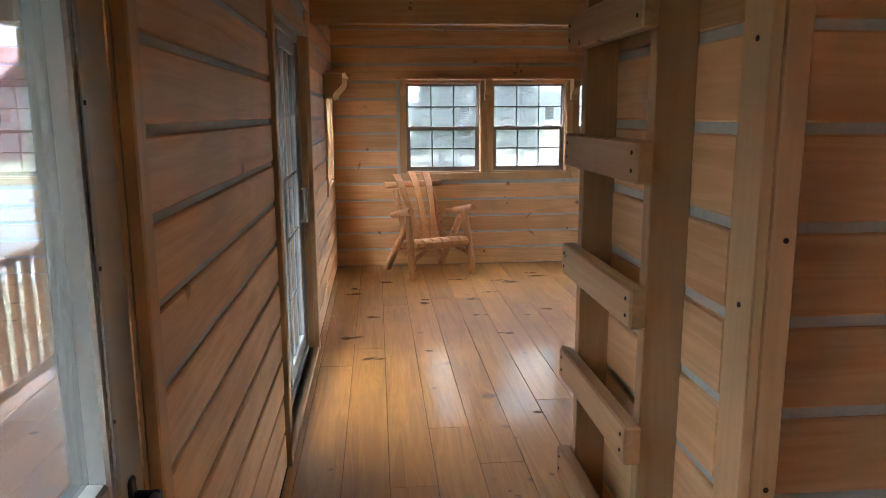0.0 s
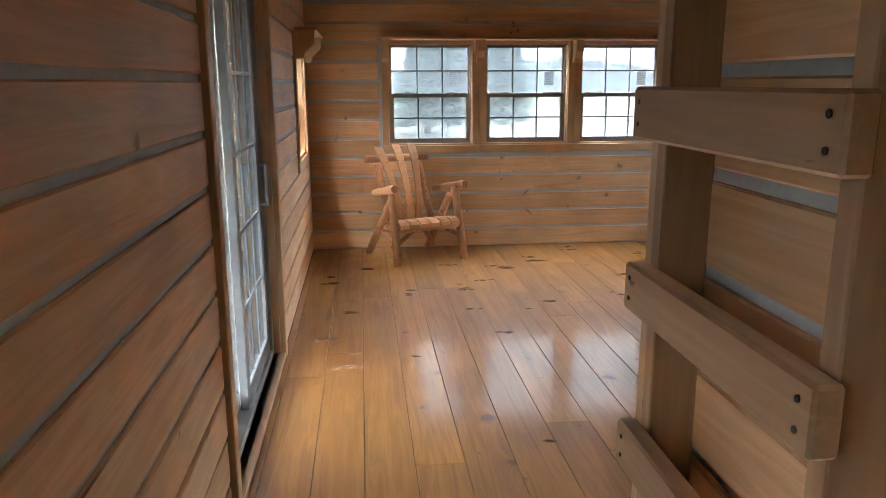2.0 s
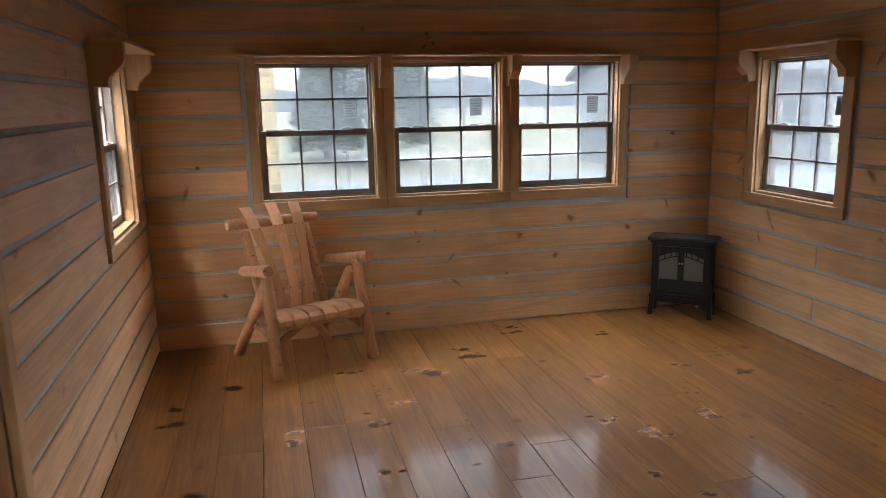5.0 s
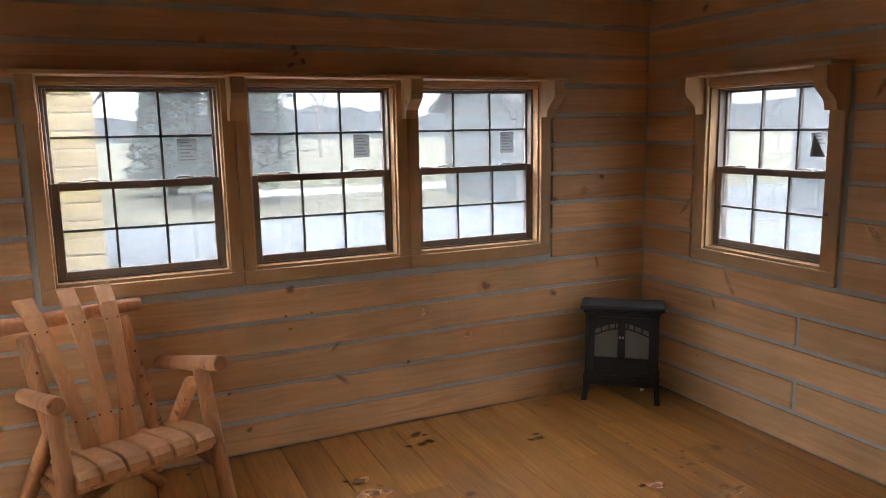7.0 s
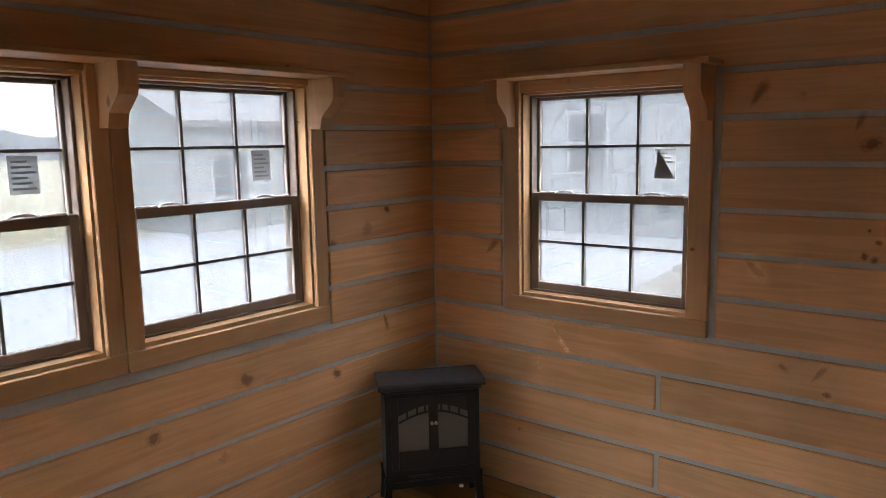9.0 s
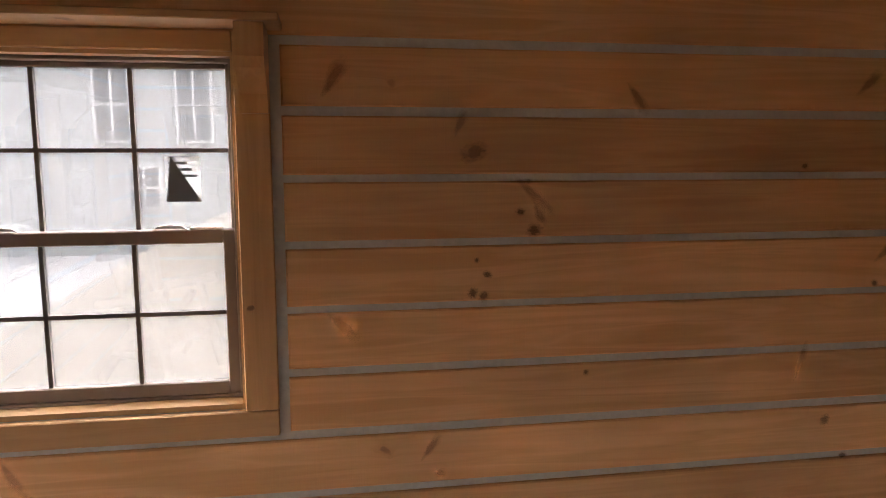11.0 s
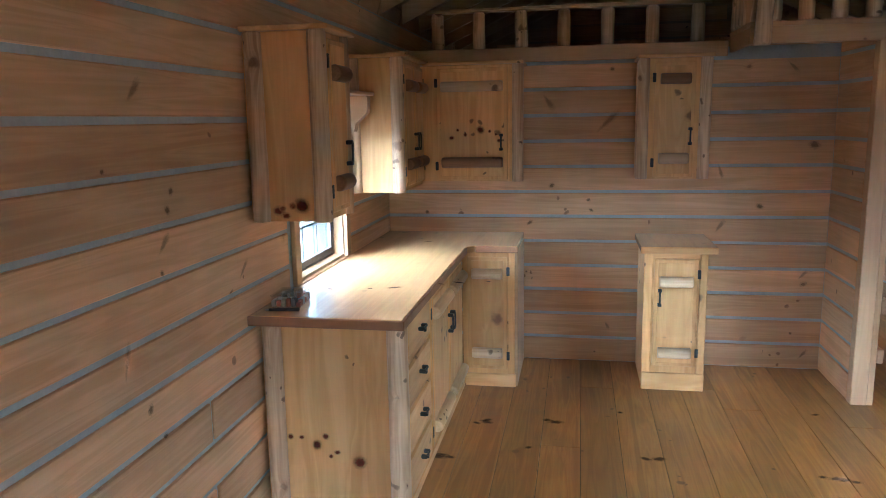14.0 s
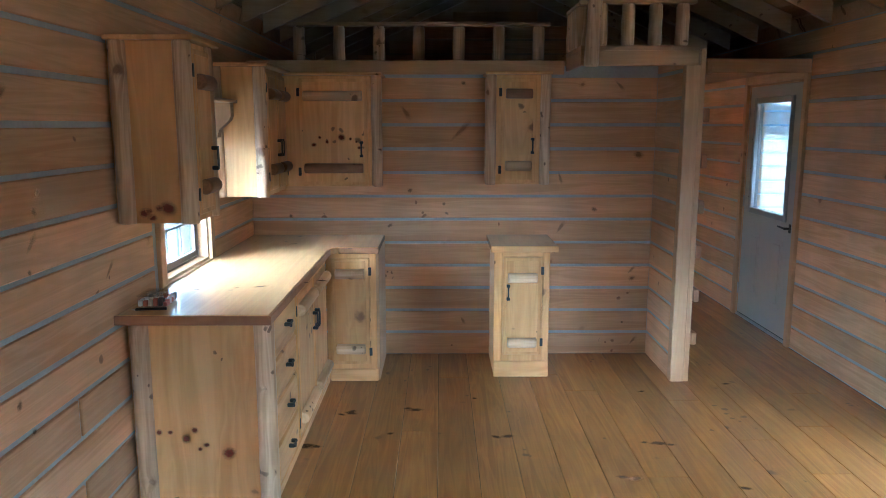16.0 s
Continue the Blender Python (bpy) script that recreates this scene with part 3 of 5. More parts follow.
for i, x in enumerate(BACK_WIN):
    double_hung("window_%d" % (i + 7), FACE_S @ pose(-x, 0, 0), WIN_W, WIN_Z0, WIN_Z1, "double-hung window with dark grids in the back room")
SHELF_Z = 1.916
for i, (e0, e1) in enumerate(zip(FAR_EDGES, FAR_EDGES[1:])):
    c = (e0 + e1) / 2
    double_hung("window_%d" % (i + 1), FACE_N @ pose(c, 0, 0), WIN_W, *NORTH_Z, "double-hung window with dark grids in pine casing", casing=(e1 - e0 - WIN_W) / 2 - 0.002, sticker=1, head=0.020)


def window_shelf(m, u0, u1, spots, label):
    sh = thing("window_shelf", m, label, "shelf", "window shelves")
    d = 0.145
    part("board", box(u0 - 0.035, u1 + 0.035, -d - 0.02, -0.003, SHELF_Z, SHELF_Z + 0.019, 0.003), M_TRIMX, sh)
    for u in spots:
        corbel(sh, u, SHELF_Z - 0.001, d)
    return sh


double_hung("window_4", FACE_E @ pose(-sum(EAST_WIN) / 2, 0, 0), WIN_W, WIN_Z0, WIN_Z1, "double-hung window with dark grids in pine casing", sticker=2)
double_hung("window_5", FACE_E @ pose(-sum(KIT_WIN) / 2, 0, 0), KIT_WIN[1] - KIT_WIN[0], KIT_Z[0], KIT_Z[1], "kitchen window with grids above the counter", apron=0.003, casing=0.06)
double_hung("window_6", FACE_W @ pose(sum(WEST_WIN) / 2, 0, 0), WIN_W, WIN_Z0, WIN_Z1, "double-hung window with dark grids in pine casing", sticker=1)
window_shelf(FACE_N @ pose(0, -0.026, 0), FAR_EDGES[0], FAR_EDGES[-1], [FAR_EDGES[0] + 0.034, FAR_EDGES[1], FAR_EDGES[2], FAR_EDGES[3] - 0.034], "long pine shelf board on brackets over three windows")
window_shelf(FACE_E @ pose(0, -0.026, 0), -EAST_WIN[1] - 0.08, -EAST_WIN[0] + 0.08, [-EAST_WIN[1] - 0.047, -EAST_WIN[0] + 0.047], "short pine shelf board on brackets over a window")
window_shelf(FACE_W @ pose(0, -0.026, 0), WEST_WIN[0] - 0.08, WEST_WIN[1] + 0.08, [WEST_WIN[0] - 0.047, WEST_WIN[1] + 0.047], "short pine shelf board on brackets over a window")
window_shelf(FACE_E @ pose(0, -0.026, -0.065), -KIT_WIN[1] - 0.05, -KIT_WIN[0] + 0.06, [-KIT_WIN[1] - 0.03, -KIT_WIN[0] + 0.04], "pine shelf board on brackets over the kitchen window")

# ---- entry door ----
def entry_door():
    y0, y1, top = DOOR[0], DOOR[1], DOOR[3]
    d = thing("door_1", FACE_W @ pose(y0, 0, 0), "closed grey steel door with half-height glass and black lever", "door", kind="structure")
    w = y1 - y0
    for x0, x1 in ((-0.055, 0.004), (w - 0.004, w + 0.055)):
        part("casing", box(x0, x1, -0.032, -0.003, 0, top + 0.07, 0.004), M_TRIM, d)
    part("head_casing", box(0.005, w - 0.005, -0.032, -0.003, top - 0.004, top + 0.07, 0.004), M_TRIMX, d)
    for x0, x1 in ((-0.0, 0.02), (w - 0.02, w)):
        part("jamb", box(x0, x1, -0.002, 0.14, 0, top), M_TRIM, d)
    part("head_jamb", box(0.02, w - 0.02, -0.002, 0.14, top - 0.02, top), M_TRIMX, d)
    part("threshold", box(0.02, w - 0.02, -0.01, 0.14, 0, 0.022, 0.004), M_STEEL, d)
    a, b, z0, z1 = 0.024, w - 0.024, 0.03, top - 0.024
    y = 0.0
    gx0, gx1, gz0, gz1 = a + 0.13, b - 0.165, 0.985, 1.93
    bm = bmesh.new()
    for q in ((a, gx0, z0, z1), (gx1, b, z0, z1), (gx0, gx1, z0, gz0), (gx0, gx1, gz1, z1)):
        box(q[0], q[1], y, y + 0.044, q[2], q[3], bm=bm)
    slab = part("slab", bm, M_DOORP, d)
    for px0, px1 in ((a + 0.17, a + 0.37), (b - 0.37, b - 0.17)):
        bm = bmesh.new()
        r0 = [(px0, y - 0.0005, 0.24), (px1, y - 0.0005, 0.24), (px1, y - 0.0005, 0.80), (px0, y - 0.0005, 0.80)]
        box(px0, px1, y - 0.004, y - 0.0008, 0.24, 0.80, 0.0025, bm)
        box(px0 + 0.035, px1 - 0.035, y - 0.010, y - 0.0042, 0.275, 0.765, 0.005, bm)
        part("raised_panel", bm, M_DOORP, slab)
    bm = bmesh.new()
    fw = 0.045
    for q in ((gx0 - fw + 0.02, gx0 + 0.025, gz0 - 0.025, gz1 + 0.025), (gx1 - 0.025, gx1 + fw - 0.02, gz0 - 0.025, gz1 + 0.025), (gx0 + 0.025, gx1 - 0.025, gz0 - 0.025, gz0 + 0.025), (gx0 + 0.025, gx1 - 0.025, gz1 - 0.025, gz1 + 0.025)):
        box(q[0], q[1], y - 0.014, y + 0.058, q[2], q[3], 0.006, bm)
    lf = part("lite_frame", bm, M_VINYL, slab, "white glazing frame")
    for q in ((gx0 - 0.01, gx0 + 0.008, gz0, gz1), (gx1 - 0.008, gx1 + 0.01, gz0, gz1)):
        part("bead", box(q[0], q[1], y - 0.019, y - 0.0145, q[2], q[3], 0.002), M_VINYL, lf)
        for z in (1.1, 1.35, 1.6, 1.84):
            part("screw_plug", rod(((q[0] + q[1]) / 2, y - 0.0192, z), ((q[0] + q[1]) / 2, y - 0.0205, z), 0.004, seg=8, rings=1), M_HOLE, lf)
    g = part("pane", box(gx0, gx1, y + 0.018, y + 0.026, gz0, gz1), M_GLASSE, slab, "door glass tinted dark to dim the view outside")
    g.visible_shadow = False
    lev = part("lever_plate", box(b - 0.085, b - 0.055, y - 0.008, y - 0.0005, 0.885, 0.955, 0.006), M_IRON, slab, "black lever handle")
    part("lever", rod((b - 0.07, y - 0.045, 0.92), (b - 0.19, y - 0.045, 0.925), 0.009, 0.007), M_IRON, lev)
    part("lever_neck", rod((b - 0.07, y - 0.008, 0.92), (b - 0.07, y - 0.052, 0.92), 0.01), M_IRON, lev)
    for z in (0.25, 1.05, 1.82):
        part("hinge", rod((a - 0.002, y - 0.006, z - 0.05), (a - 0.002, y - 0.006, z + 0.05), 0.007), M_STEEL, d, "steel hinge")
    part("sweep", box(a, b, y + 0.002, y + 0.04, 0.0225, 0.03), M_RUBBER, d)


entry_door()


def sliding_door():
    y0, y1, z0, top = SLIDER
    w = y1 - y0
    d = thing("door_2", FACE_W @ pose(y0, 0, 0), "closed white vinyl sliding patio door with grids", "door", kind="structure")
    for x0, x1 in ((-0.065, 0.004), (w - 0.004, w + 0.065)):
        part("casing", box(x0, x1, -0.034, -0.003, 0, top + 0.07, 0.004), M_TRIM, d)
    part("head_casing", box(0.005, w - 0.005, -0.034, -0.003, top - 0.004, top + 0.07, 0.004), M_TRIMX, d)
    for x0, x1 in ((0, 0.016), (w - 0.016, w)):
        part("jamb", box(x0, x1, -0.002, 0.05, z0, top), M_TRIM, d)
    part("sill_board", box(0.0, w, -0.03, 0.05, 0.002, z0, 0.004), M_TRIMX, d)
    bm = bmesh.new()
    for q in ((0.016, 0.055, z0, top), (w - 0.055, w - 0.016, z0, top), (0.055, w - 0.055, z0, z0 + 0.035), (0.055, w - 0.055, top - 0.045, top)):
        box(q[0], q[1], 0.035, 0.148, q[2], q[3], 0.003, bm)
    part("door_frame", bm, M_VINYL, d, "white vinyl door frame")
    mid = w / 2
    for k, (p0, p1, y) in enumerate(((0.056, mid + 0.045, 0.098), (mid - 0.045, w - 0.056, 0.052))):
        st, zz0, zz1 = 0.075, z0 + 0.037, top - 0.047
        bm = bmesh.new()
        for q in ((p0, p0 + st, zz0, zz1), (p1 - st, p1, zz0, zz1), (p0 + st, p1 - st, zz0, zz0 + 0.09), (p0 + st, p1 - st, zz1 - 0.075, zz1)):
            box(q[0], q[1], y, y + 0.038, q[2], q[3], 0.004, bm)
        pn = part("door_panel", bm, M_VINYL, d, "white vinyl glazed panel")
        gx0, gx1, gz0, gz1 = p0 + st, p1 - st, zz0 + 0.09, zz1 - 0.075
        g = part("pane", box(gx0, gx1, y + 0.016, y + 0.022, gz0, gz1), M_GLASSD, pn, "slider glass tinted dark to dim the view outside")
        g.visible_shadow = False
        for i in (1, 2):
            x = gx0 + (gx1 - gx0) * i / 3
            part("muntin", box(x - 0.008, x + 0.008, y + 0.011, y + 0.027, gz0, gz1), M_VINYL, pn)
        for i in (1, 2, 3, 4):
            z = gz0 + (gz1 - gz0) * i / 5
            part("muntin", box(gx0, gx1, y + 0.012, y + 0.026, z - 0.008, z + 0.008), M_VINYL, pn)
        if k == 1:
            h = part("handle", box(p1 - 0.052, p1 - 0.024, y - 0.006, y - 0.0005, 0.88, 1.14, 0.004), M_VINYL, pn, "white pull handle")
            part("grip", rod((p1 - 0.04, y - 0.04, 0.90), (p1 - 0.04, y - 0.04, 1.12), 0.011), M_VINYL, h)
            for z in (0.905, 1.115):
                part("grip_end", rod((p1 - 0.04, y - 0.006, z), (p1 - 0.04, y - 0.046, z), 0.009), M_VINYL, h)


sliding_door()

# ---- partition trim, beams, ladder ----
pt = thing("end_post", pose(0.30, 1.47, 0), "pale pine end post of the short partition", "post", kind="structure")
part("post", box(0.034, 0.125, 0.002, 0.075, 0, 2.098, 0.004), M_TRIM, pt)
part("edge_board", box(0.0, 0.033, 0.002, 0.068, 0, 2.20, 0.003), M_TRIM, pt)
ct = thing("corner_trim", pose(0.342, 0.565, 0), "pine corner boards on the partition end", "trim", kind="structure")
part("side_board", box(-0.03, -0.009, -0.034, 0.062, 0, 2.19, 0.003), M_TRIM, ct)
part("face_board", box(-0.008, 0.040, -0.034, 0.020, 0, 2.19, 0.003), M_TRIM, ct)
hb = thing("hall_beam", pose(0, 0.74, 2.105), "pine beam across the hall opening", "beam", kind="structure")
part("beam", box(XL, 0.326, 0.0, 0.04, 0, 0.10, 0.004), M_TRIMX, hb)
tb = thing("tie_beam", pose(0, 4.62, 2.19), "pine tie beam across the room under the rafters", "beam", kind="structure")
part("beam", box(XL, XR, 0.0, 0.09, 0, 0.19, 0.005), M_TRIMX, tb)

for z in (0.35, 0.8, 1.25, 1.7):
    part("plug", rod((-0.0302, 0.01, z), (-0.0318, 0.01, z), 0.005, seg=8, rings=1), M_HOLE, ct)
    part("plug", rod((0.02, -0.0342, z + 0.12), (0.02, -0.0356, z + 0.12), 0.005, seg=8, rings=1), M_HOLE, ct)

lad = thing("loft_ladder", pose(0.342, 0, 0), "pine loft ladder of flat rungs on two upright planks", "ladder")
for y0 in (0.842, 1.335):
    part("stile", box(-0.098, -0.010, y0, y0 + 0.038, 0, 2.19, 0.003), M_LADDER, lad)
for k in range(7):
    z = 0.30 + k * 0.3065
    r = part("rung", box(-0.137, -0.099, 0.822, 1.392, z - 0.088, z, 0.005), M_LADDERX, lad)
    for y in (0.85, 1.365):
        for dz in (-0.025, -0.062):
            part("screw", rod((-0.1372, y, z + dz), (-0.1382, y, z + dz), 0.0045, seg=8, rings=1), M_HOLE, r)

# ---- loft ----
structure("loft_floor", box(XL, 0.33, YS, 0.738, 2.142, 2.175, bm=box(0.331, XR, YS, YK, 2.142, 2.175)), M_TRIMX, "pine loft deck over the back rooms")
structure("loft_landing", box(0.33, 1.09, YK + 0.002, 1.50, 2.195, 2.222), M_TRIMX, "small loft landing above the ladder")
lf = thing("loft_fascia", pose(0, 0, 0), "pine fascia boards round the loft landing", "trim", kind="structure")
part("fascia", box(1.10, XR, YK + 0.002, YK + 0.02, 2.08, 2.178, 0.003), M_TRIMX, lf)
part("fascia", box(0.334, 1.09, 1.475, 1.50, 2.10, 2.194, 0.003), M_TRIMX, lf)
part("fascia", box(1.065, 1.09, YK + 0.021, 1.474, 2.10, 2.194, 0.003), M_TRIMX, lf)


def railing(m, length, n, label, high=0.26):
    r = thing("loft_railing", m, label, "railing", "loft railings")
    part("top_rail", box(-0.04, length + 0.04, -0.035, 0.035, high, high + 0.025, 0.004), M_TRIMX, r)
    for i in range(n):
        x = 0.04 + (length - 0.08) * i / (n - 1)
        part("baluster", rod((x, 0, 0), (x, 0, high), 0.044, 0.042, wobble=0.06, seed=i), M_LOG, r, "peeled half-log baluster")


railing(pose(1.24, YK - 0.05, 2.176), 1.80, 7, "low loft railing of peeled log balusters", 0.245)
railing(pose(0.40, 1.46, 2.223), 0.60, 4, "short loft railing of peeled logs beside the ladder")
railing(pose(1.06, 0.98, 2.223, 0, 0, 90), 0.40, 4, "short loft railing of peeled logs on the landing")
lp = thing("landing_post", pose(1.03, 1.535, 2.09), "leaning peeled log post at the landing corner", "post")
part("post", rod((0, 0, 0), (-0.025, 0, 0.75), 0.046, 0.043, wobble=0.05, seed=4), M_LOG, lp)

# ---- log chair ----
def ribbon(path, wdir, width, thick, bm=None, lip=0.0):
    """A bent slat: path of points, sideways direction, width, thickness."""
    bm = bm or bmesh.new()
    wv = Vector(wdir).normalized()
    rows = []
    n = len(path)
    for i, p in enumerate(path):
        p = Vector(p)
        t = (Vector(path[min(i + 1, n - 1)]) - Vector(path[max(i - 1, 0)])).normalized()
        nn = t.cross(wv).normalized()
        wd = width[i] if isinstance(width, (list, tuple)) else width
        e = 0.004
        prof = ((-wd / 2, -thick / 2 + e), (-wd / 2 + e, -thick / 2), (wd / 2 - e, -thick / 2), (wd / 2, -thick / 2 + e), (wd / 2, thick / 2 - e), (wd / 2 - e, thick / 2), (-wd / 2 + e, thick / 2), (-wd / 2, thick / 2 - e))
        rows.append([bm.verts.new(p + wv * a + nn * b) for a, b in prof])
    k = len(rows[0])
    for i in range(n - 1):
        for s in range(k):
            bm.faces.new((rows[i][s], rows[i][(s + 1) % k], rows[i + 1][(s + 1) % k], rows[i + 1][s]))
    bm.faces.new(rows[0][::-1])
    bm.faces.new(rows[-1])
    bmesh.ops.recalc_face_normals(bm, faces=bm.faces[:])
    return bm


def log_chair(m):
    c = thing("log_chair", m, "reddish cedar log armchair with bent slats by the windows", "chair")
    for s in (-1, 1):
        part("front_leg", rod((s * 0.325, -0.285, 0), (s * 0.305, -0.135, 0.632), 0.037, 0.034, wobble=0.08, seed=s + 2), M_CHAIR, c)
        part("rear_leg", rod((s * 0.305 - 0.045, 0.33, 0), (s * 0.285, -0.09, 0.56), 0.036, 0.033, wobble=0.08, seed=s + 5), M_CHAIR, c)
        arm = part("arm", rod((s * 0.30, 0.27, 0.565), (s * 0.335, -0.27, 0.668), 0.033, 0.037, wobble=0.07, seed=s + 8), M_CHAIR, c)
        part("stretcher", rod((s * 0.29, 0.17, 0.245), (s * 0.30, -0.22, 0.215), 0.025, 0.027, wobble=0.08, seed=s + 11), M_CHAIR, c)
        bp = part("back_post", rod((s * 0.205 - 0.035, 0.055, 0.30), (s * 0.205 - 0.075, 0.245, 0.83), 0.036, 0.032, wobble=0.08, seed=s + 14), M_CHAIR, c)
        for f in (0.25, 0.7):
            part("plug", rod((s * 0.205 - 0.035 - 0.04 * f, 0.055 + 0.19 * f - 0.037, 0.30 + 0.53 * f + 0.012), (s * 0.205 - 0.035 - 0.04 * f, 0.055 + 0.19 * f - 0.030, 0.30 + 0.53 * f + 0.013), 0.005, seg=8, rings=1), M_HOLE, bp)
        part("seat_log", rod((s * 0.27, 0.16, 0.265), (s * 0.275, -0.22, 0.325), 0.034, wobble=0.08, seed=s + 17), M_CHAIR, c)
        part("brace", rod((s * 0.03 - 0.06, -0.19, 0.30), (s * 0.20 - 0.06, -0.02, 0.10), 0.024, wobble=0.08, seed=s + 20), M_CHAIR, c)
    part("front_log", rod((-0.29, -0.21, 0.312), (0.29, -0.21, 0.312), 0.040, wobble=0.08, seed=31), M_CHAIR, c)
    part("rear_log", rod((-0.27, 0.12, 0.272), (0.27, 0.12, 0.272), 0.036, wobble=0.08, seed=32), M_CHAIR, c)
    part("top_rail", rod((-0.385, 0.275, 0.872), (0.235, 0.275, 0.872), 0.035, 0.031, wobble=0.08, seed=33), M_CHAIR, c)
    n = 6
    for i in range(n):
        x = -0.245 + 0.49 * i / (n - 1)
        path = [(x, -0.262, 0.315), (x, -0.258, 0.342), (x, -0.235, 0.361), (x, -0.19, 0.366), (x, -0.10, 0.355), (x, 0.02, 0.334), (x, 0.10, 0.322)]
        part("seat_slat", ribbon(path, (1, 0, 0), 0.084, 0.018), M_CHAIRX, c, "bent cedar seat slat")
    for i, (xb, xt, zt) in enumerate(((-0.125, -0.255, 0.975), (-0.045, -0.085, 0.99), (0.035, 0.072, 0.985))):
        path = []
        for k in range(11):
            f = k / 10
            z = 0.335 + (zt - 0.335) * f
            y = 0.045 + 0.17 * f + 0.055 * max(0.0, (f - 0.78) / 0.22) ** 2 - 0.018 * math.sin(math.pi * f)
            x = xb + (xt - xb) * f + 0.008 * math.sin(f * 5)
            path.append((x, y, z))
        wd = [0.079 - 0.020 * math.sin(math.pi * (k / 10)) * (0.6 if k > 6 else 1.0) for k in range(11)]
        sl = part("back_slat", ribbon(path, (1, 0, 0.0), wd, 0.016), M_CHAIRX, c, "bent cedar back slat")
        for k in (2, 8):
            px, py, pz = path[k]
            for dx in (-0.024, 0.024):
                part("screw", rod((px + dx, py - 0.0085, pz), (px + dx, py - 0.0100, pz), 0.004, seg=8, rings=1), M_HOLE, sl)
    return c


log_chair(pose(0.215, 6.635, 0, 0, 0, 21))

# ---- electric stove ----
def stove(m):
    s = thing("electric_stove", m, "small black freestanding electric stove standing in the corner", "stove")
    part("top", box(-0.245, 0.245, -0.03, 0.20, 0.572, 0.603, 0.012, seg=3), M_STOVE, s)
    part("neck", box(-0.225, 0.225, -0.012, 0.185, 0.555, 0.572, 0.005), M_STOVE, s)
    body = part("body", box(-0.215, 0.215, 0.0, 0.185, 0.135, 0.555, 0.006), M_STOVE, s)
    # arched front frame over smoky glass
    g = part("glass", box(-0.165, 0.165, -0.004, -0.001, 0.285, 0.50), M_SMOKE, body, "smoky window glass")
    bm = bmesh.new()
    box(-0.19, -0.158, -0.014, -0.0005, 0.20, 0.535, 0.003, bm)
    box(0.158, 0.19, -0.014, -0.0005, 0.20, 0.535, 0.003, bm)
    box(-0.157, 0.157, -0.014, -0.0005, 0.20, 0.285, 0.003, bm)
    box(-0.022, 0.022, -0.016, -0.0005, 0.286, 0.50, 0.003, bm)
    arch = [(-0.157, 0.535), (-0.157, 0.455)] + [(-0.157 + 0.314 * k / 12, 0.455 + 0.045 * math.sin(math.pi * k / 12)) for k in range(1, 12)] + [(0.157, 0.455), (0.157, 0.535)]
    prism(arch, 0.0135, "y", bm, at=-0.014)
    part("door_frame", bm, M_STOVE, body, "black arched double doors")
    bm = bmesh.new()
    for k in range(12):
        f0, f1 = k / 12, (k + 1) / 12
        z0, z1 = 0.418 + 0.045 * math.sin(math.pi * f0), 0.418 + 0.045 * math.sin(math.pi * f1)
        prism([(-0.157 + 0.314 * f0, z0), (-0.157 + 0.314 * f1, z1), (-0.157 + 0.314 * f1, z1 + 0.008), (-0.157 + 0.314 * f0, z0 + 0.008)], 0.009, "y", bm, at=-0.013)
    for k in (1.5, 3.2, 4.6, 7.4, 8.8, 10.5):
        f = k / 12
        x, z = -0.157 + 0.314 * f, 0.422 + 0.045 * math.sin(math.pi * f)
        box(x - 0.004, x + 0.004, -0.013, -0.004, z, z + 0.042, bm=bm)
    part("arch_bars", bm, M_STOVE, body)
    for sx in (-1, 1):
        part("knob", rod((sx * 0.009, -0.017, 0.415), (sx * 0.009, -0.034, 0.415), 0.007), M_STEEL, body, "small metal knob")
    part("ash_lip", box(-0.12, 0.12, -0.02, 0.0, 0.150, 0.172, 0.006), M_STOVE, body)
    part("belly", box(-0.19, 0.19, 0.01, 0.175, 0.10, 0.135, 0.004), M_STOVE, s)
    part("plug_light", box(0.115, 0.135, -0.004, 0.008, 0.088, 0.100, 0.002), M_LATCH, s)
    for sx in (-1, 1):
        for y0 in (0.012, 0.172):
            o = [(sx * 0.178, 0.16), (sx * 0.226, 0.16), (sx * 0.222, 0.12), (sx * 0.232, 0.0), (sx * 0.200, 0.0), (sx * 0.192, 0.10)]
            part("leg", prism(o, 0.03, "y", at=y0 - 0.015), M_STOVE, s)
    return s


M_STOVE = plain("black_cast_paint", (0.006, 0.0065, 0.0075), 0.5, vary=0.25, scale=90, bump=0.08)
M_SMOKE = plain("smoky_glass", (0.20, 0.20, 0.19), 0.22)
stove(pose(2.958, 6.700, 0, 0, 0, -40.5))

# ---- kitchen ----
def half_log(p0, p1, r, bm=None, seed=0):
    return rod(p0, p1, r, wobble=0.05, seed=seed, seg=16, caps=0.2)


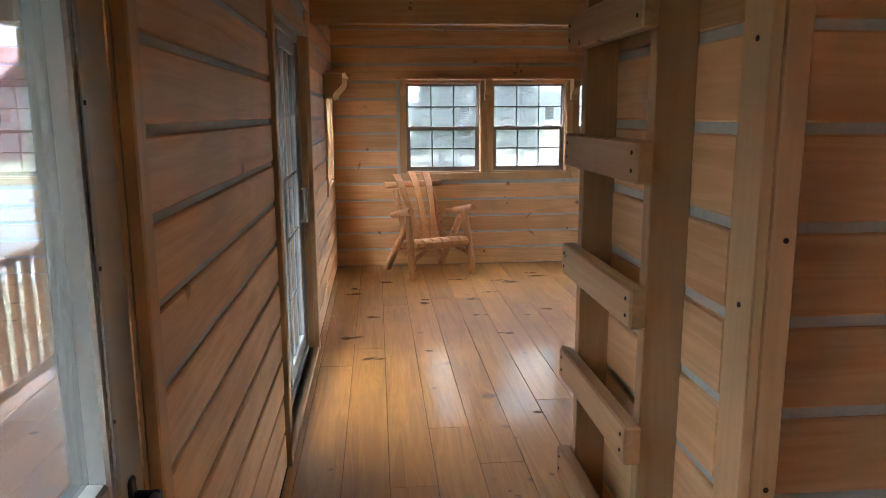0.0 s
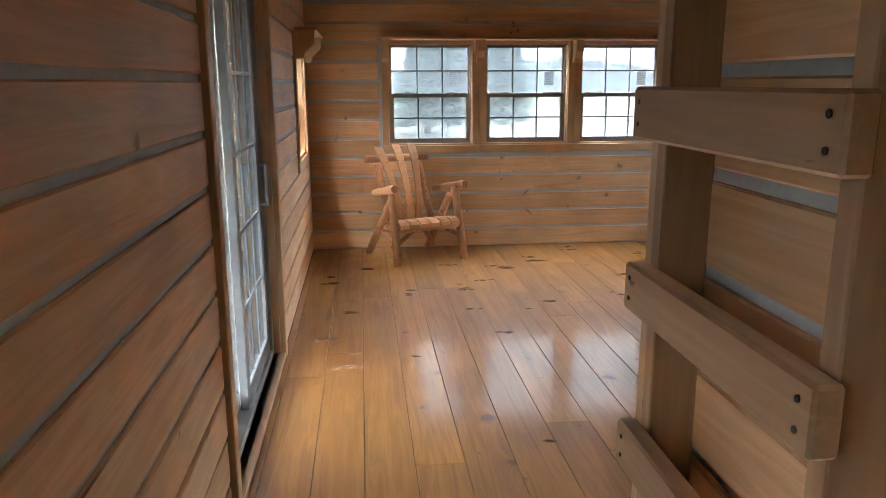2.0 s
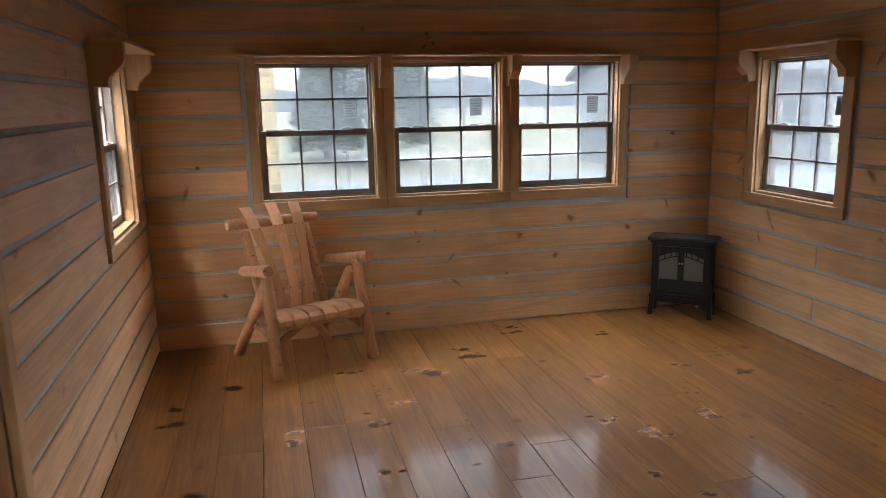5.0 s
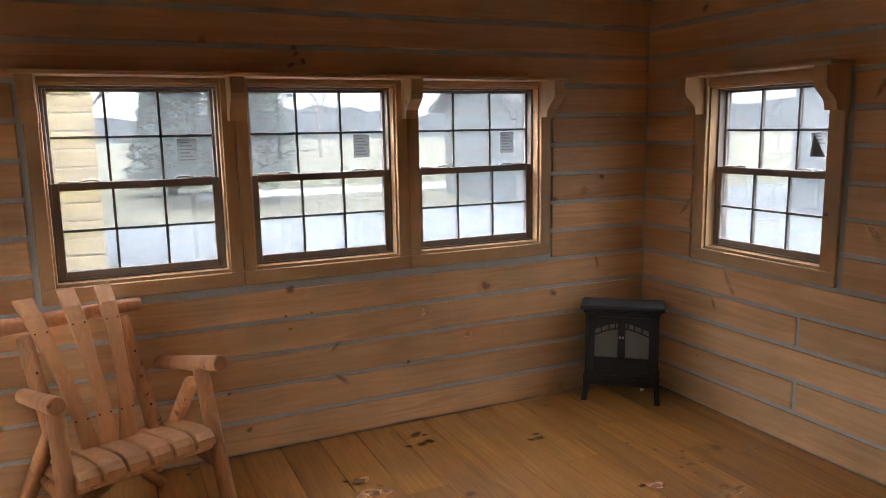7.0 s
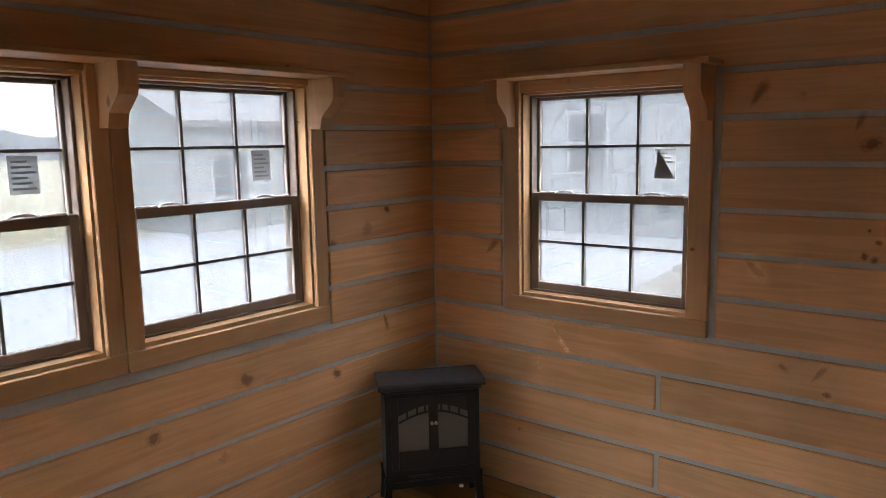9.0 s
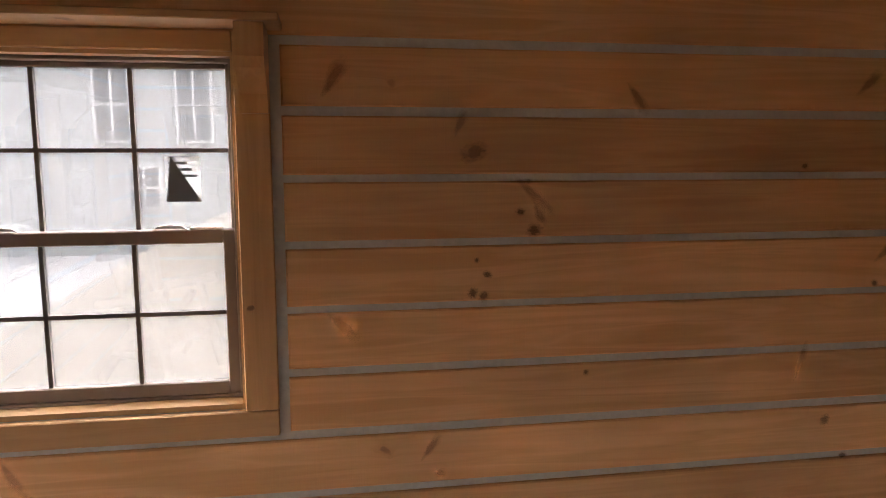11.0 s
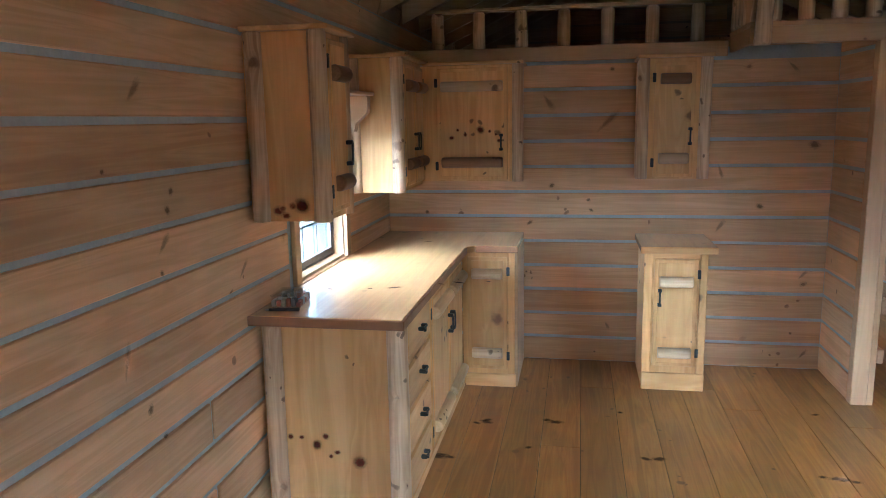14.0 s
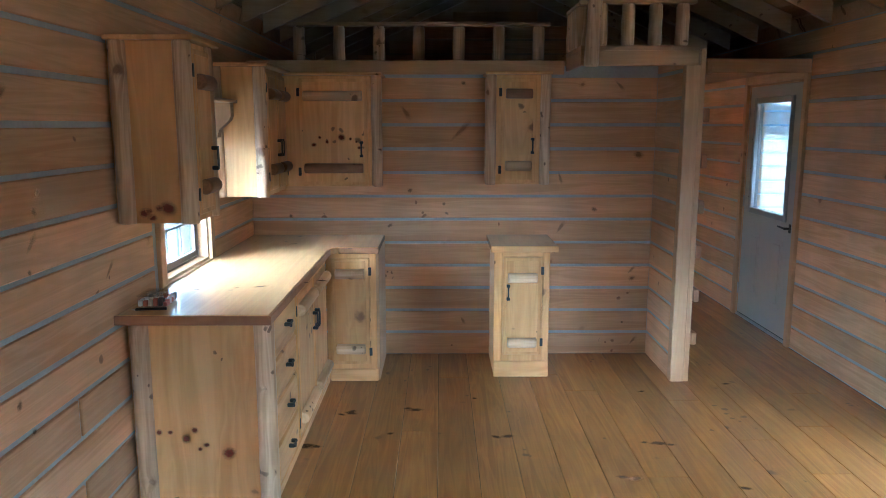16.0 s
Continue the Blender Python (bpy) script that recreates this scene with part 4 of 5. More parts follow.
def pull(parent, x, y, z, vertical=True, drop=0.055):
    """A black iron bow handle on a front at y."""
    if vertical:
        h = part("handle", rod((x, y - 0.028, z - 0.042), (x, y - 0.028, z + 0.042), 0.0055, seg=8), M_IRON, parent, "black iron handle")
        for dz in (-0.045, 0.045):
            part("handle_foot", box(x - 0.011, x + 0.011, y - 0.03, y - 0.0005, z + dz - 0.009, z + dz + 0.009, 0.003), M_IRON, h)
    else:
        h = part("handle", rod((x - 0.035, y - 0.026, z), (x + 0.035, y - 0.026, z), 0.0055, seg=8), M_IRON, parent, "black iron drawer pull")
        part("handle_drop", rod((x, y - 0.026, z), (x, y - 0.024, z - 0.02), 0.007, seg=8), M_IRON, h)
        for dx in (-0.03, 0.03):
            part("handle_foot", box(x + dx - 0.008, x + dx + 0.008, y - 0.028, y - 0.0005, z - 0.009, z + 0.009, 0.003), M_IRON, h)
    return h


def cab_door(parent, x0, x1, z0, z1, y, rails, handle=None, hinge="l", knotted=0, dark=(False, False), chamfer=0.014):
    """An inset plank door on a front at y (towards -y), with half-log rails top and bottom."""
    d = part("door", box(x0, x1, y - 0.018, y - 0.001, z0, z1, 0.004), M_CAB, parent, "pine plank door with half-log rails")
    part("door_field", box(x0 + 0.022, x1 - 0.022, y - 0.022, y - 0.0185, z0 + 0.022, z1 - 0.022, 0.003), M_CAB, d)
    for i, z in enumerate(rails):
        r = rod((x0 + 0.03, y - 0.030, z), (x1 - 0.03, y - 0.030, z), 0.034, wobble=0.04, seed=i + int(x0 * 31), caps=0.25)
        part("log_rail", r, M_DARKLOG if dark[i] else M_LOGX, d, "dark half-log rail" if dark[i] else "pale half-log rail")
    hx = x0 - 0.006 if hinge == "l" else x1 + 0.006
    for z in (z0 + 0.09, z1 - 0.09):
        part("hinge", box(hx - 0.010, hx + 0.010, y - 0.022, y - 0.0185, z - 0.028, z + 0.028, 0.003), M_IRON, d, "black iron hinge")
    if handle:
        pull(d, handle[0], y - 0.022, handle[1])
    return d


def carcass(parent, x0, x1, depth, z0, z1, logs=(True, True), log_r=0.038, inset=0.018, back_logs=(False, False)):
    """Cabinet body behind the plane y = 0, with half-log corner posts on the front edges."""
    body = part("body", box(x0 + inset, x1 - inset, 0.0, depth, z0, z1, 0.003), M_CAB, parent)
    for s, (x, on) in enumerate(((x0 + log_r - 0.016, logs[0]), (x1 - log_r + 0.016, logs[1]))):
        if on:
            part("corner_log", half_log((x, 0.012, z0 - 0.001), (x, 0.012, z1 + 0.0), log_r, seed=s + int(x * 17)), M_LOG, parent, "peeled half-log corner post")
    for s, (x, on) in enumerate(((x0 + 0.022, back_logs[0]), (x1 - 0.022, back_logs[1]))):
        if on:
            part("corner_log", half_log((x, depth - 0.045, z0 - 0.001), (x, depth - 0.045, z1), 0.038, seed=s + 40), M_LOG, parent, "peeled half-log corner post")
    return body


def crown(parent, x0, x1, depth, z, over=0.03):
    part("crown", box(x0 - over * 0.6, x1 + over * 0.6, -over - 0.018, depth, z, z + 0.02, 0.005), M_CABX, parent)


# wall cabinet beside the window, front towards -x
w = XR - 0.0
u = thing("wall_cabinet", pose(3.045, 2.865, 1.305, 0, 0, -90), "pale pine wall cabinet with peeled log corners, beside the kitchen window", "cabinet", "wall cabinets")
# local x runs towards -y, local y towards the wall; width 0.345
carcass(u, -0.335, 0.0, 0.324, 0.0, 0.762, back_logs=(True, False))
cab_door(u, -0.27, -0.05, 0.03, 0.735, 0.0, (0.15, 0.60), handle=(-0.085, 0.27), hinge="l", dark=(True, True))
crown(u, -0.335, 0.0, 0.324, 0.762)
# corner wall cabinet on the east wall
u = thing("wall_cabinet", pose(3.05, 1.235, 1.29, 0, 0, -90), "pale pine double-door wall cabinet with peeled log corner", "cabinet", "wall cabinets")
carcass(u, -0.635, 0.0, 0.319, 0.0, 0.775, logs=(True, False), back_logs=(True, False))
cab_door(u, -0.565, -0.305, 0.03, 0.745, 0.0, (0.16, 0.62), handle=(-0.33, 0.29), hinge="l", dark=(True, True))
cab_door(u, -0.295, -0.035, 0.03, 0.745, 0.0, (0.16, 0.62), handle=(-0.27, 0.29), hinge="r", dark=(True, True))
crown(u, -0.635, 0.0, 0.319, 0.775)
# corner wall cabinet on the kitchen wall, front towards +y
u = thing("wall_cabinet", pose(2.40, 1.225, 1.305, 0, 0, 180), "pale pine single-door wall cabinet with dark log rail", "cabinet", "wall cabinets")
carcass(u, -0.97, 0.0, 0.296, 0.0, 0.748, logs=(False, True))
cab_door(u, -0.545, -0.085, 0.012, 0.728, 0.0, (0.125, 0.612), handle=(-0.125, 0.255), hinge="l", dark=(True, False))
part("inner_stile", box(-0.085 + 0.002, -0.068, -0.014, -0.001, 0.0, 0.748, 0.003), M_CAB, u)
crown(u, -0.62, 0.0, 0.296, 0.748)
# narrow wall cabinet
u = thing("wall_cabinet", pose(1.247, 1.225, 1.318, 0, 0, 180), "narrow pale pine wall cabinet with peeled log corners", "cabinet", "wall cabinets")
carcass(u, -0.415, 0.0, 0.296, 0.0, 0.742, back_logs=(False, False))
part("outer_strip", box(-0.417, -0.395, 0.05, 0.29, 0.0, 0.742, 0.003), M_CAB, u)
cab_door(u, -0.325, -0.085, 0.012, 0.715, 0.0, (0.130, 0.615), handle=(-0.11, 0.265), hinge="l", dark=(False, True))
crown(u, -0.415, 0.0, 0.296, 0.742)

# base run on the east wall
b = thing("base_cabinet", pose(2.752, 1.505, 0, 0, 0, -90), "pale pine base cabinet run with four drawers and two doors", "cabinet", "base cabinets")
carcass(b, -1.70, 0.0, 0.612, 0.0, 0.882, logs=(True, False), log_r=0.045, inset=0.020)
part("corner_log", half_log((-1.70 + 0.020, 0.56, 0.0), (-1.70 + 0.020, 0.56, 0.882), 0.042, seed=77), M_LOG, b, "peeled half-log corner post")
for k, (z0, z1) in enumerate(((0.68, 0.862), (0.478, 0.664), (0.268, 0.462), (0.058, 0.252))):
    dr = part("drawer", box(-1.61, -1.14, -0.020, -0.001, z0, z1, 0.009), M_CABX, b, "pine drawer front")
    pull(dr, -1.375, -0.020, (z0 + z1) / 2 + 0.012, False)
cab_door(b, -1.10, -0.625, 0.065, 0.86, 0.0, (0.17, 0.765), handle=(-0.655, 0.60), hinge="l")
cab_door(b, -0.615, -0.13, 0.065, 0.86, 0.0, (0.17, 0.765), handle=(-0.585, 0.60), hinge="r")
part("toe_board", box(-1.62, -0.03, -0.016, -0.001, 0.0, 0.05, 0.003), M_CABX, b)
# corner base unit, front towards +y
b = thing("base_cabinet", pose(2.402, 1.495, 0, 0, 0, 180), "pale pine corner base cabinet with a reddish side panel", "cabinet", "base cabinets")
part("body", box(-0.35, -0.014, 0.0, 0.565, 0.0, 0.882, 0.003), M_CAB, b)
part("side_panel", box(-0.0135, 0.004, -0.002, 0.565, 0.0, 0.882, 0.003), M_TRIM, b, "reddish pine side panel")
part("stile", box(-0.055, -0.0145, -0.014, -0.001, 0.0, 0.882, 0.003), M_CAB, b)
cab_door(b, -0.315, -0.062, 0.115, 0.85, 0.0, (0.225, 0.745), hinge="r")
part("toe_board", box(-0.33, -0.006, -0.030, -0.0145, 0.0, 0.085, 0.004), M_CABX, b)
# narrow base unit standing alone
b = thing("base_cabinet", pose(1.243, 1.412, 0, 0, 0, 180), "narrow pale pine base cabinet standing alone against the wall", "cabinet", "base cabinets")
part("body", box(-0.375, 0.0, 0.0, 0.482, 0.0, 0.882, 0.003), M_CAB, b)
for x0, x1 in ((-0.378, -0.325), (-0.045, 0.002)):
    part("stile", box(x0, x1, -0.014, -0.001, 0.0, 0.882, 0.004), M_CAB, b)
part("top_bar", box(-0.324, -0.046, -0.012, -0.001, 0.845, 0.882, 0.003), M_CABX, b)
cab_door(b, -0.315, -0.055, 0.155, 0.838, 0.0, (0.245, 0.70), handle=(-0.282, 0.60), hinge="r")
part("toe_board", box(-0.378, 0.002, -0.030, -0.0145, 0.0, 0.112, 0.004), M_CABX, b)
t_ = thing("countertop", pose(1.217, 1.0, 0.883), "small square varnished pine counter top", "countertop", "countertops")
part("slab", box(-0.022, 0.428, -0.07, 0.466, 0.0, 0.040, 0.005, seg=2), M_TOP, t_)
part("edge_band", box(-0.024, 0.430, 0.4665, 0.478, -0.002, 0.039, 0.004), M_CABX, t_, "pine edge band")
t_ = thing("countertop", pose(2.40, 0.93, 0.883), "varnished knotty pine L-shaped counter top with reddish edge", "countertop", "countertops")
out = [(0.0, 0.0), (0.97, 0.0), (0.97, 2.345), (0.318, 2.345), (0.318, 0.64), (0.27, 0.585), (0.0, 0.585)]
bm = prism(out, 0.04, "z")
bmesh.ops.bevel(bm, geom=bm.edges[:], offset=0.004, segments=2, profile=0.5, affect="EDGES")
part("slab", bm, M_TOP, t_)
M_EDGE = wood("reddish_counter_edge", (0.40, 0.19, 0.085), (0.26, 0.11, 0.045), axis="X", rough=0.4, knots=0.1, tone=0.05)
part("edge_band", box(0.312, 0.975, 2.3455, 2.357, -0.002, 0.039, 0.004), M_EDGE, t_, "reddish edge band")
part("edge_band", box(0.306, 0.3175, 0.645, 2.357, -0.002, 0.039, 0.004), M_EDGE, t_, "reddish edge band")
part("edge_band", box(-0.006, 0.262, 0.5855, 0.597, -0.002, 0.039, 0.004), M_EDGE, t_, "reddish edge band")

# clear box of hardware and a pen on the counter
M_CLEAR = glass("clear_plastic", (0.95, 0.95, 0.96), 0.05)
bx = thing("hardware_box", pose(3.268, 3.06, 0.9235, 0, 0, 4) @ Matrix.Diagonal((0.84, 0.84, 0.84, 1)), "small clear plastic box full of mixed hardware on the counter", "box")
sh_ = part("shell", box(-0.078, 0.078, -0.095, 0.095, 0.0, 0.058, 0.004), M_CLEAR, bx)
sh_.visible_shadow = False
part("lid", box(-0.08, 0.08, -0.097, 0.097, 0.0585, 0.066, 0.003), M_CLEAR, bx).visible_shadow = False
rng = random.Random(5)
bits = [plain("bit_" + n, c, 0.35, mt) for n, c, mt in (("red", (0.62, 0.22, 0.16), 0), ("pale", (0.75, 0.75, 0.75), 0.0), ("dark", (0.16, 0.13, 0.13), 0.0), ("cream", (0.75, 0.68, 0.55), 0))]
for i in range(36):
    x, y, z = -0.064 + 0.026 * (i % 6), -0.08 + 0.032 * (i // 6), 0.006 + 0.0 * i
    hh = rng.uniform(0.02, 0.045)
    part("hardware", box(x - 0.010, x + 0.010, y - 0.013, y + 0.013, z, z + hh, 0.002), bits[rng.randrange(4)], bx)
pn = thing("pen", pose(3.26, 3.19, 0.9235, 0, 0, 8), "dark pen lying on the counter by the box", "pen")
part("barrel", rod((-0.075, 0, 0.0062), (0.055, 0, 0.0062), 0.006), M_IRON, pn)
part("tip", rod((0.055, 0, 0.0062), (0.072, 0, 0.005), 0.005, 0.0015), M_STEEL, pn)

# ---- outside ----
GZ = -0.45
M_GROUND = plain("winter_grass", (0.135, 0.122, 0.078), 0.95, vary=0.35, scale=1.2, bump=0.3)
structure("ground", box(-600, 600, -600, 600, GZ - 0.3, GZ), M_GROUND, "flat ground of pale winter grass")
structure("road", box(-60, 60, 8.6, 21.5, GZ + 0.001, GZ + 0.02), plain("worn_asphalt", (0.15, 0.157, 0.168), 0.85, vary=0.14, scale=2.0, bump=0.2), "pale worn asphalt lot in front of the cabin")
structure("gravel_apron", box(4.2, 11.0, -12, 7.9, GZ + 0.001, GZ + 0.015), plain("pale_gravel", (0.13, 0.127, 0.118), 0.95, vary=0.3, scale=9.0, bump=0.6), "pale gravel strip beside the cabin")
structure("snow_strip", box(3.0, 22.0, 27.0, 29.5, GZ + 0.001, GZ + 0.03, 0.01), plain("old_snow", (0.42, 0.43, 0.45), 0.8, vary=0.1, scale=1.0), "strip of old snow along the field")
M_FAR = plain("far_woods", (0.10, 0.115, 0.135), 0.95, vary=0.25, scale=0.2)
bm = bmesh.new()
rng = random.Random(9)
prev = None
for i in range(361):
    a = radians(i)
    r = 190.0
    h = 6.5 + 3.0 * noise.noise(Vector((math.cos(a) * 9, math.sin(a) * 9, 0.3))) + 1.1 * noise.noise(Vector((math.cos(a) * 60, math.sin(a) * 60, 2.0)))
    row = [bm.verts.new((r * math.cos(a), r * math.sin(a), GZ)), bm.verts.new((r * math.cos(a), r * math.sin(a), GZ + h)), bm.verts.new(((r + 14) * math.cos(a), (r + 14) * math.sin(a), GZ + h * 0.9))]
    if prev:
        bm.faces.new((prev[0], row[0], row[1], prev[1]))
        bm.faces.new((prev[1], row[1], row[2], prev[2]))
    prev = row
structure("backdrop", bm, M_FAR, "low line of grey woods and hills far off")


def leafy_cone(m, height, radius, n, seed):
    """An evergreen: tapered trunk and a crown of many small sprays with gaps."""
    rng = random.Random(seed)
    t = thing("evergreen_tree", m, "dense dark green evergreen tree at the edge of the lot", "tree")
    part("trunk", rod((0, 0, 0), (0, 0, height * 0.9), 0.16, 0.03, wobble=0.1, seed=seed), M_BARK, t)
    verts, faces = [], []
    for i in range(n):
        f = rng.random() ** 0.75
        z = height * (0.05 + 0.95 * f)
        lump = 0.8 + 0.35 * noise.noise(Vector((f * 5, seed, i % 7)))
        rr = radius * (1 - f) ** 0.6 * lump * (0.45 + 0.55 * rng.random() ** 0.5)
        a = rng.random() * 2 * math.pi
        c = Vector((rr * math.cos(a), rr * math.sin(a), z))
        s = rng.uniform(0.10, 0.26)
        d1 = Vector((math.cos(a) + rng.uniform(-0.6, 0.6), math.sin(a) + rng.uniform(-0.6, 0.6), rng.uniform(-0.4, 0.5))).normalized()
        d2 = d1.cross(Vector((rng.uniform(-1, 1), rng.uniform(-1, 1), 1))).normalized()
        k = len(verts)
        verts += [c - d2 * s * 0.4, c + d1 * s, c + d2 * s * 0.4, c - d1 * s * 0.3]
        faces.append((k, k + 1, k + 2, k + 3))
    me = bpy.data.meshes.new("crown")
    me.from_pydata([tuple(v) for v in verts], [], faces)
    me.materials.append(M_NEEDLE)
    ob = new("crown", me)
    ob.parent = t
    return t


def bare_tree(m, height, seed):
    rng = random.Random(seed)
    t = thing("bare_tree", m, "leafless grey-brown tree beside the field", "tree", "bare trees")
    part("trunk", rod((0, 0, 0), (rng.uniform(-0.2, 0.2), 0, height * 0.45), 0.15, 0.10, wobble=0.1, seed=seed, seg=8), M_BARK, t)
    bm = bmesh.new()

    def grow(a, d, length, r, depth):
        b = a + d * length
        rod(a, b, r, r * 0.55, seg=5, bm=bm, rings=2, caps=0.1)
        if depth == 0:
            return
        for k in range(4 if depth > 1 else 5):
            nd = (d + Vector((rng.uniform(-0.9, 0.9), rng.uniform(-0.9, 0.9), rng.uniform(-0.15, 0.65)))).normalized()
            grow(a + d * length * rng.uniform(0.45, 1.0), nd, length * rng.uniform(0.5, 0.75), r * 0.5, depth - 1)

    for k in range(6):
        an = k * 1.05 + rng.random()
        grow(Vector((0, 0, height * rng.uniform(0.22, 0.45))), Vector((math.cos(an) * 0.75, math.sin(an) * 0.75, 0.8)).normalized(), height * 0.28, 0.06, 3)
    part("limbs", bm, M_BARK, t)
    return t


M_BARK = plain("grey_bark", (0.19, 0.17, 0.155), 0.95, vary=0.3, scale=12, bump=0.6)
M_NEEDLE = plain("dark_needles", (0.095, 0.125, 0.105), 0.8, vary=0.3, scale=3.0)
leafy_cone(pose(3.5, 26.0, GZ), 11.0, 2.7, 30000, 3)
leafy_cone(pose(2.4, 30.0, GZ), 5.0, 1.7, 12000, 4)
bare_tree(pose(-0.4, 27.0, GZ), 9.0, 11)
bare_tree(pose(-3.6, 31.0, GZ), 10.0, 12)
bare_tree(pose(8.6, 44.0, GZ), 9.0, 13)
bare_tree(pose(-8.0, 28.0, GZ), 9.0, 15)
bare_tree(pose(16.0, 60.0, GZ), 10.0, 14)

# pale log cabin across the lot: its corner shows at the window
M_NEWLOG = wood("new_pale_log", (0.44, 0.34, 0.18), (0.34, 0.24, 0.11), axis="X", rough=0.7, knots=0.2, tone=0.1)
nc = thing("log_cabin", pose(0.20, 10.9, GZ), "new pale yellow log cabin with stacked corner ends", "cabin", "neighbouring buildings")
part("wall", box(-3.0, -0.30, 0.10, 6.2, 0.0, 3.6), M_NEWLOG, nc)
for k in range(22):
    lg = part("log", box(-3.0, 0.0, -0.02, 0.11, k * 0.165, k * 0.165 + 0.158, 0.012), M_NEWLOG, nc)
    for x in (-0.08, -0.24):
        part("nail", rod((x, -0.0205, k * 0.165 + 0.08), (x, -0.024, k * 0.165 + 0.08), 0.012, seg=8, rings=1), M_HOLE, lg) if k < 20 else None
part("roof", prism([(-3.4, 3.6), (0.4, 3.6), (0.4, 3.72), (-1.5, 4.6), (-3.4, 3.72)], 7.2, "y", at=-0.6), plain("dark_shingles", (0.05, 0.05, 0.05), 0.9), nc)


def small_house(name, m, w, d, h, wall, roof, label, wins, group="neighbouring buildings", ridge="x"):
    """Walls, gabled roof, windows with frame and pane, a door; front towards local -y."""
    hs = thing(name, m, label, "house", group)
    part("wall", box(0, w, 0, d, 0, h), wall, hs)
    if ridge == "x":
        part("roof", prism([(-0.4, h - 0.1), (d / 2, h + d * 0.22), (d + 0.4, h - 0.1), (d + 0.4, h + 0.05), (d / 2, h + d * 0.22 + 0.18), (-0.4, h + 0.05)], w + 0.8, "x", at=-0.4), roof, hs)
        for x in (0.01, w - 0.05):
            part("gable", prism([(0, h - 0.01), (d, h - 0.01), (d / 2, h + d * 0.21)], 0.04, "x", at=x), wall, hs)
    else:
        part("roof", prism([(-0.4, h - 0.1), (w / 2, h + w * 0.22), (w + 0.4, h - 0.1), (w + 0.4, h + 0.05), (w / 2, h + w * 0.22 + 0.18), (-0.4, h + 0.05)], d + 0.8, "y", at=-0.4), roof, hs)
        part("gable", prism([(0, h - 0.01), (w, h - 0.01), (w / 2, h + w * 0.21)], d, "y", at=0), wall, hs)
    for x, z, ww, hh in wins:
        wn_ = part("window", box(x - 0.06, x + ww + 0.06, -0.05, -0.002, z - 0.06, z + hh + 0.06, 0.01), M_VINYL_OUT, hs, "white framed window")
        part("pane", box(x, x + ww, -0.056, -0.0505, z, z + hh), M_DARKPANE, wn_)
        part("muntin", box(x + ww / 2 - 0.02, x + ww / 2 + 0.02, -0.07, -0.057, z, z + hh), M_VINYL_OUT, wn_)
        part("muntin", box(x, x + ww, -0.07, -0.057, z + hh / 2 - 0.02, z + hh / 2 + 0.02), M_VINYL_OUT, wn_)
    return hs


def clapboard(name, color, step=0.15):
    m, nt, p = mat(name)
    tc = node(nt, "ShaderNodeTexCoord")
    sx = node(nt, "ShaderNodeSeparateXYZ")
    nt.links.new(tc.outputs["Object"], sx.inputs[0])
    fr = math_(nt, "FRACT", math_(nt, "DIVIDE", sx.outputs[2], step))
    n = node(nt, "ShaderNodeTexNoise", scale=3.0, detail=3.0)
    nt.links.new(tc.outputs["Object"], n.inputs["Vector"])
    r = ramp(nt, [(0.3, [c * 0.92 for c in color]), (0.7, [c * 1.05 for c in color])])
    nt.links.new(n.outputs[0], r.inputs[0])
    nt.links.new(r.outputs[0], p.inputs["Base Color"])
    p.inputs["Roughness"].default_value = 0.6
    b = node(nt, "ShaderNodeBump")
    b.inputs["Strength"].default_value = 0.9
    b.inputs["Distance"].default_value = 0.02
    nt.links.new(fr, b.inputs["Height"])
    nt.links.new(b.outputs[0], p.inputs["Normal"])
    return m


M_VINYL_OUT = plain("white_frame_outside", (0.30, 0.31, 0.32), 0.5)
M_DARKPANE = plain("dark_pane", (0.05, 0.06, 0.07), 0.08)
SIDING_W = clapboard("white_siding", (0.20, 0.215, 0.225))
SIDING_C = clapboard("cream_siding", (0.085, 0.078, 0.062))
SIDING_R = clapboard("red_siding", (0.12, 0.03, 0.035))
ROOF_G = plain("grey_roof", (0.09, 0.09, 0.095), 0.8)
small_house("white_house", pose(15.5, 16.0, GZ, 0, 0, -90), 20.0, 7.0, 4.0, SIDING_W, ROOF_G, "long white sided house with tall windows across the yard", [(6.6, 2.1, 0.55, 1.25), (8.0, 2.1, 0.55, 1.25), (7.1, 0.9, 0.5, 0.7), (10.0, 1.4, 0.9, 1.3), (12.5, 1.4, 0.9, 1.3), (3.0, 1.4, 0.9, 1.3), (15.0, 1.4, 0.9, 1.3)])
small_house("grey_shed", pose(10.4, 20.5, GZ), 6.0, 4.5, 2.7, SIDING_W, ROOF_G, "pale grey display shed with white windows across the lot", [(0.7, 0.9, 1.0, 1.0), (4.2, 0.9, 1.0, 1.0)])
small_house("cream_house", pose(-19.0, 2.0, GZ, 0, 0, 90), 14.0, 6.0, 3.4, SIDING_C, ROOF_G, "cream sided building beyond the porch", [(2.0, 1.1, 1.0, 1.2), (6.0, 1.1, 1.0, 1.2), (9.5, 1.1, 1.0, 1.2)])
small_house("red_barn", pose(-26.0, 34.0, GZ), 9.0, 7.0, 3.6, SIDING_R, plain("red_metal_roof", (0.16, 0.05, 0.06), 0.5), "red barn far across the field", [(2.0, 1.2, 1.0, 1.0), (6.0, 1.2, 1.0, 1.0)])
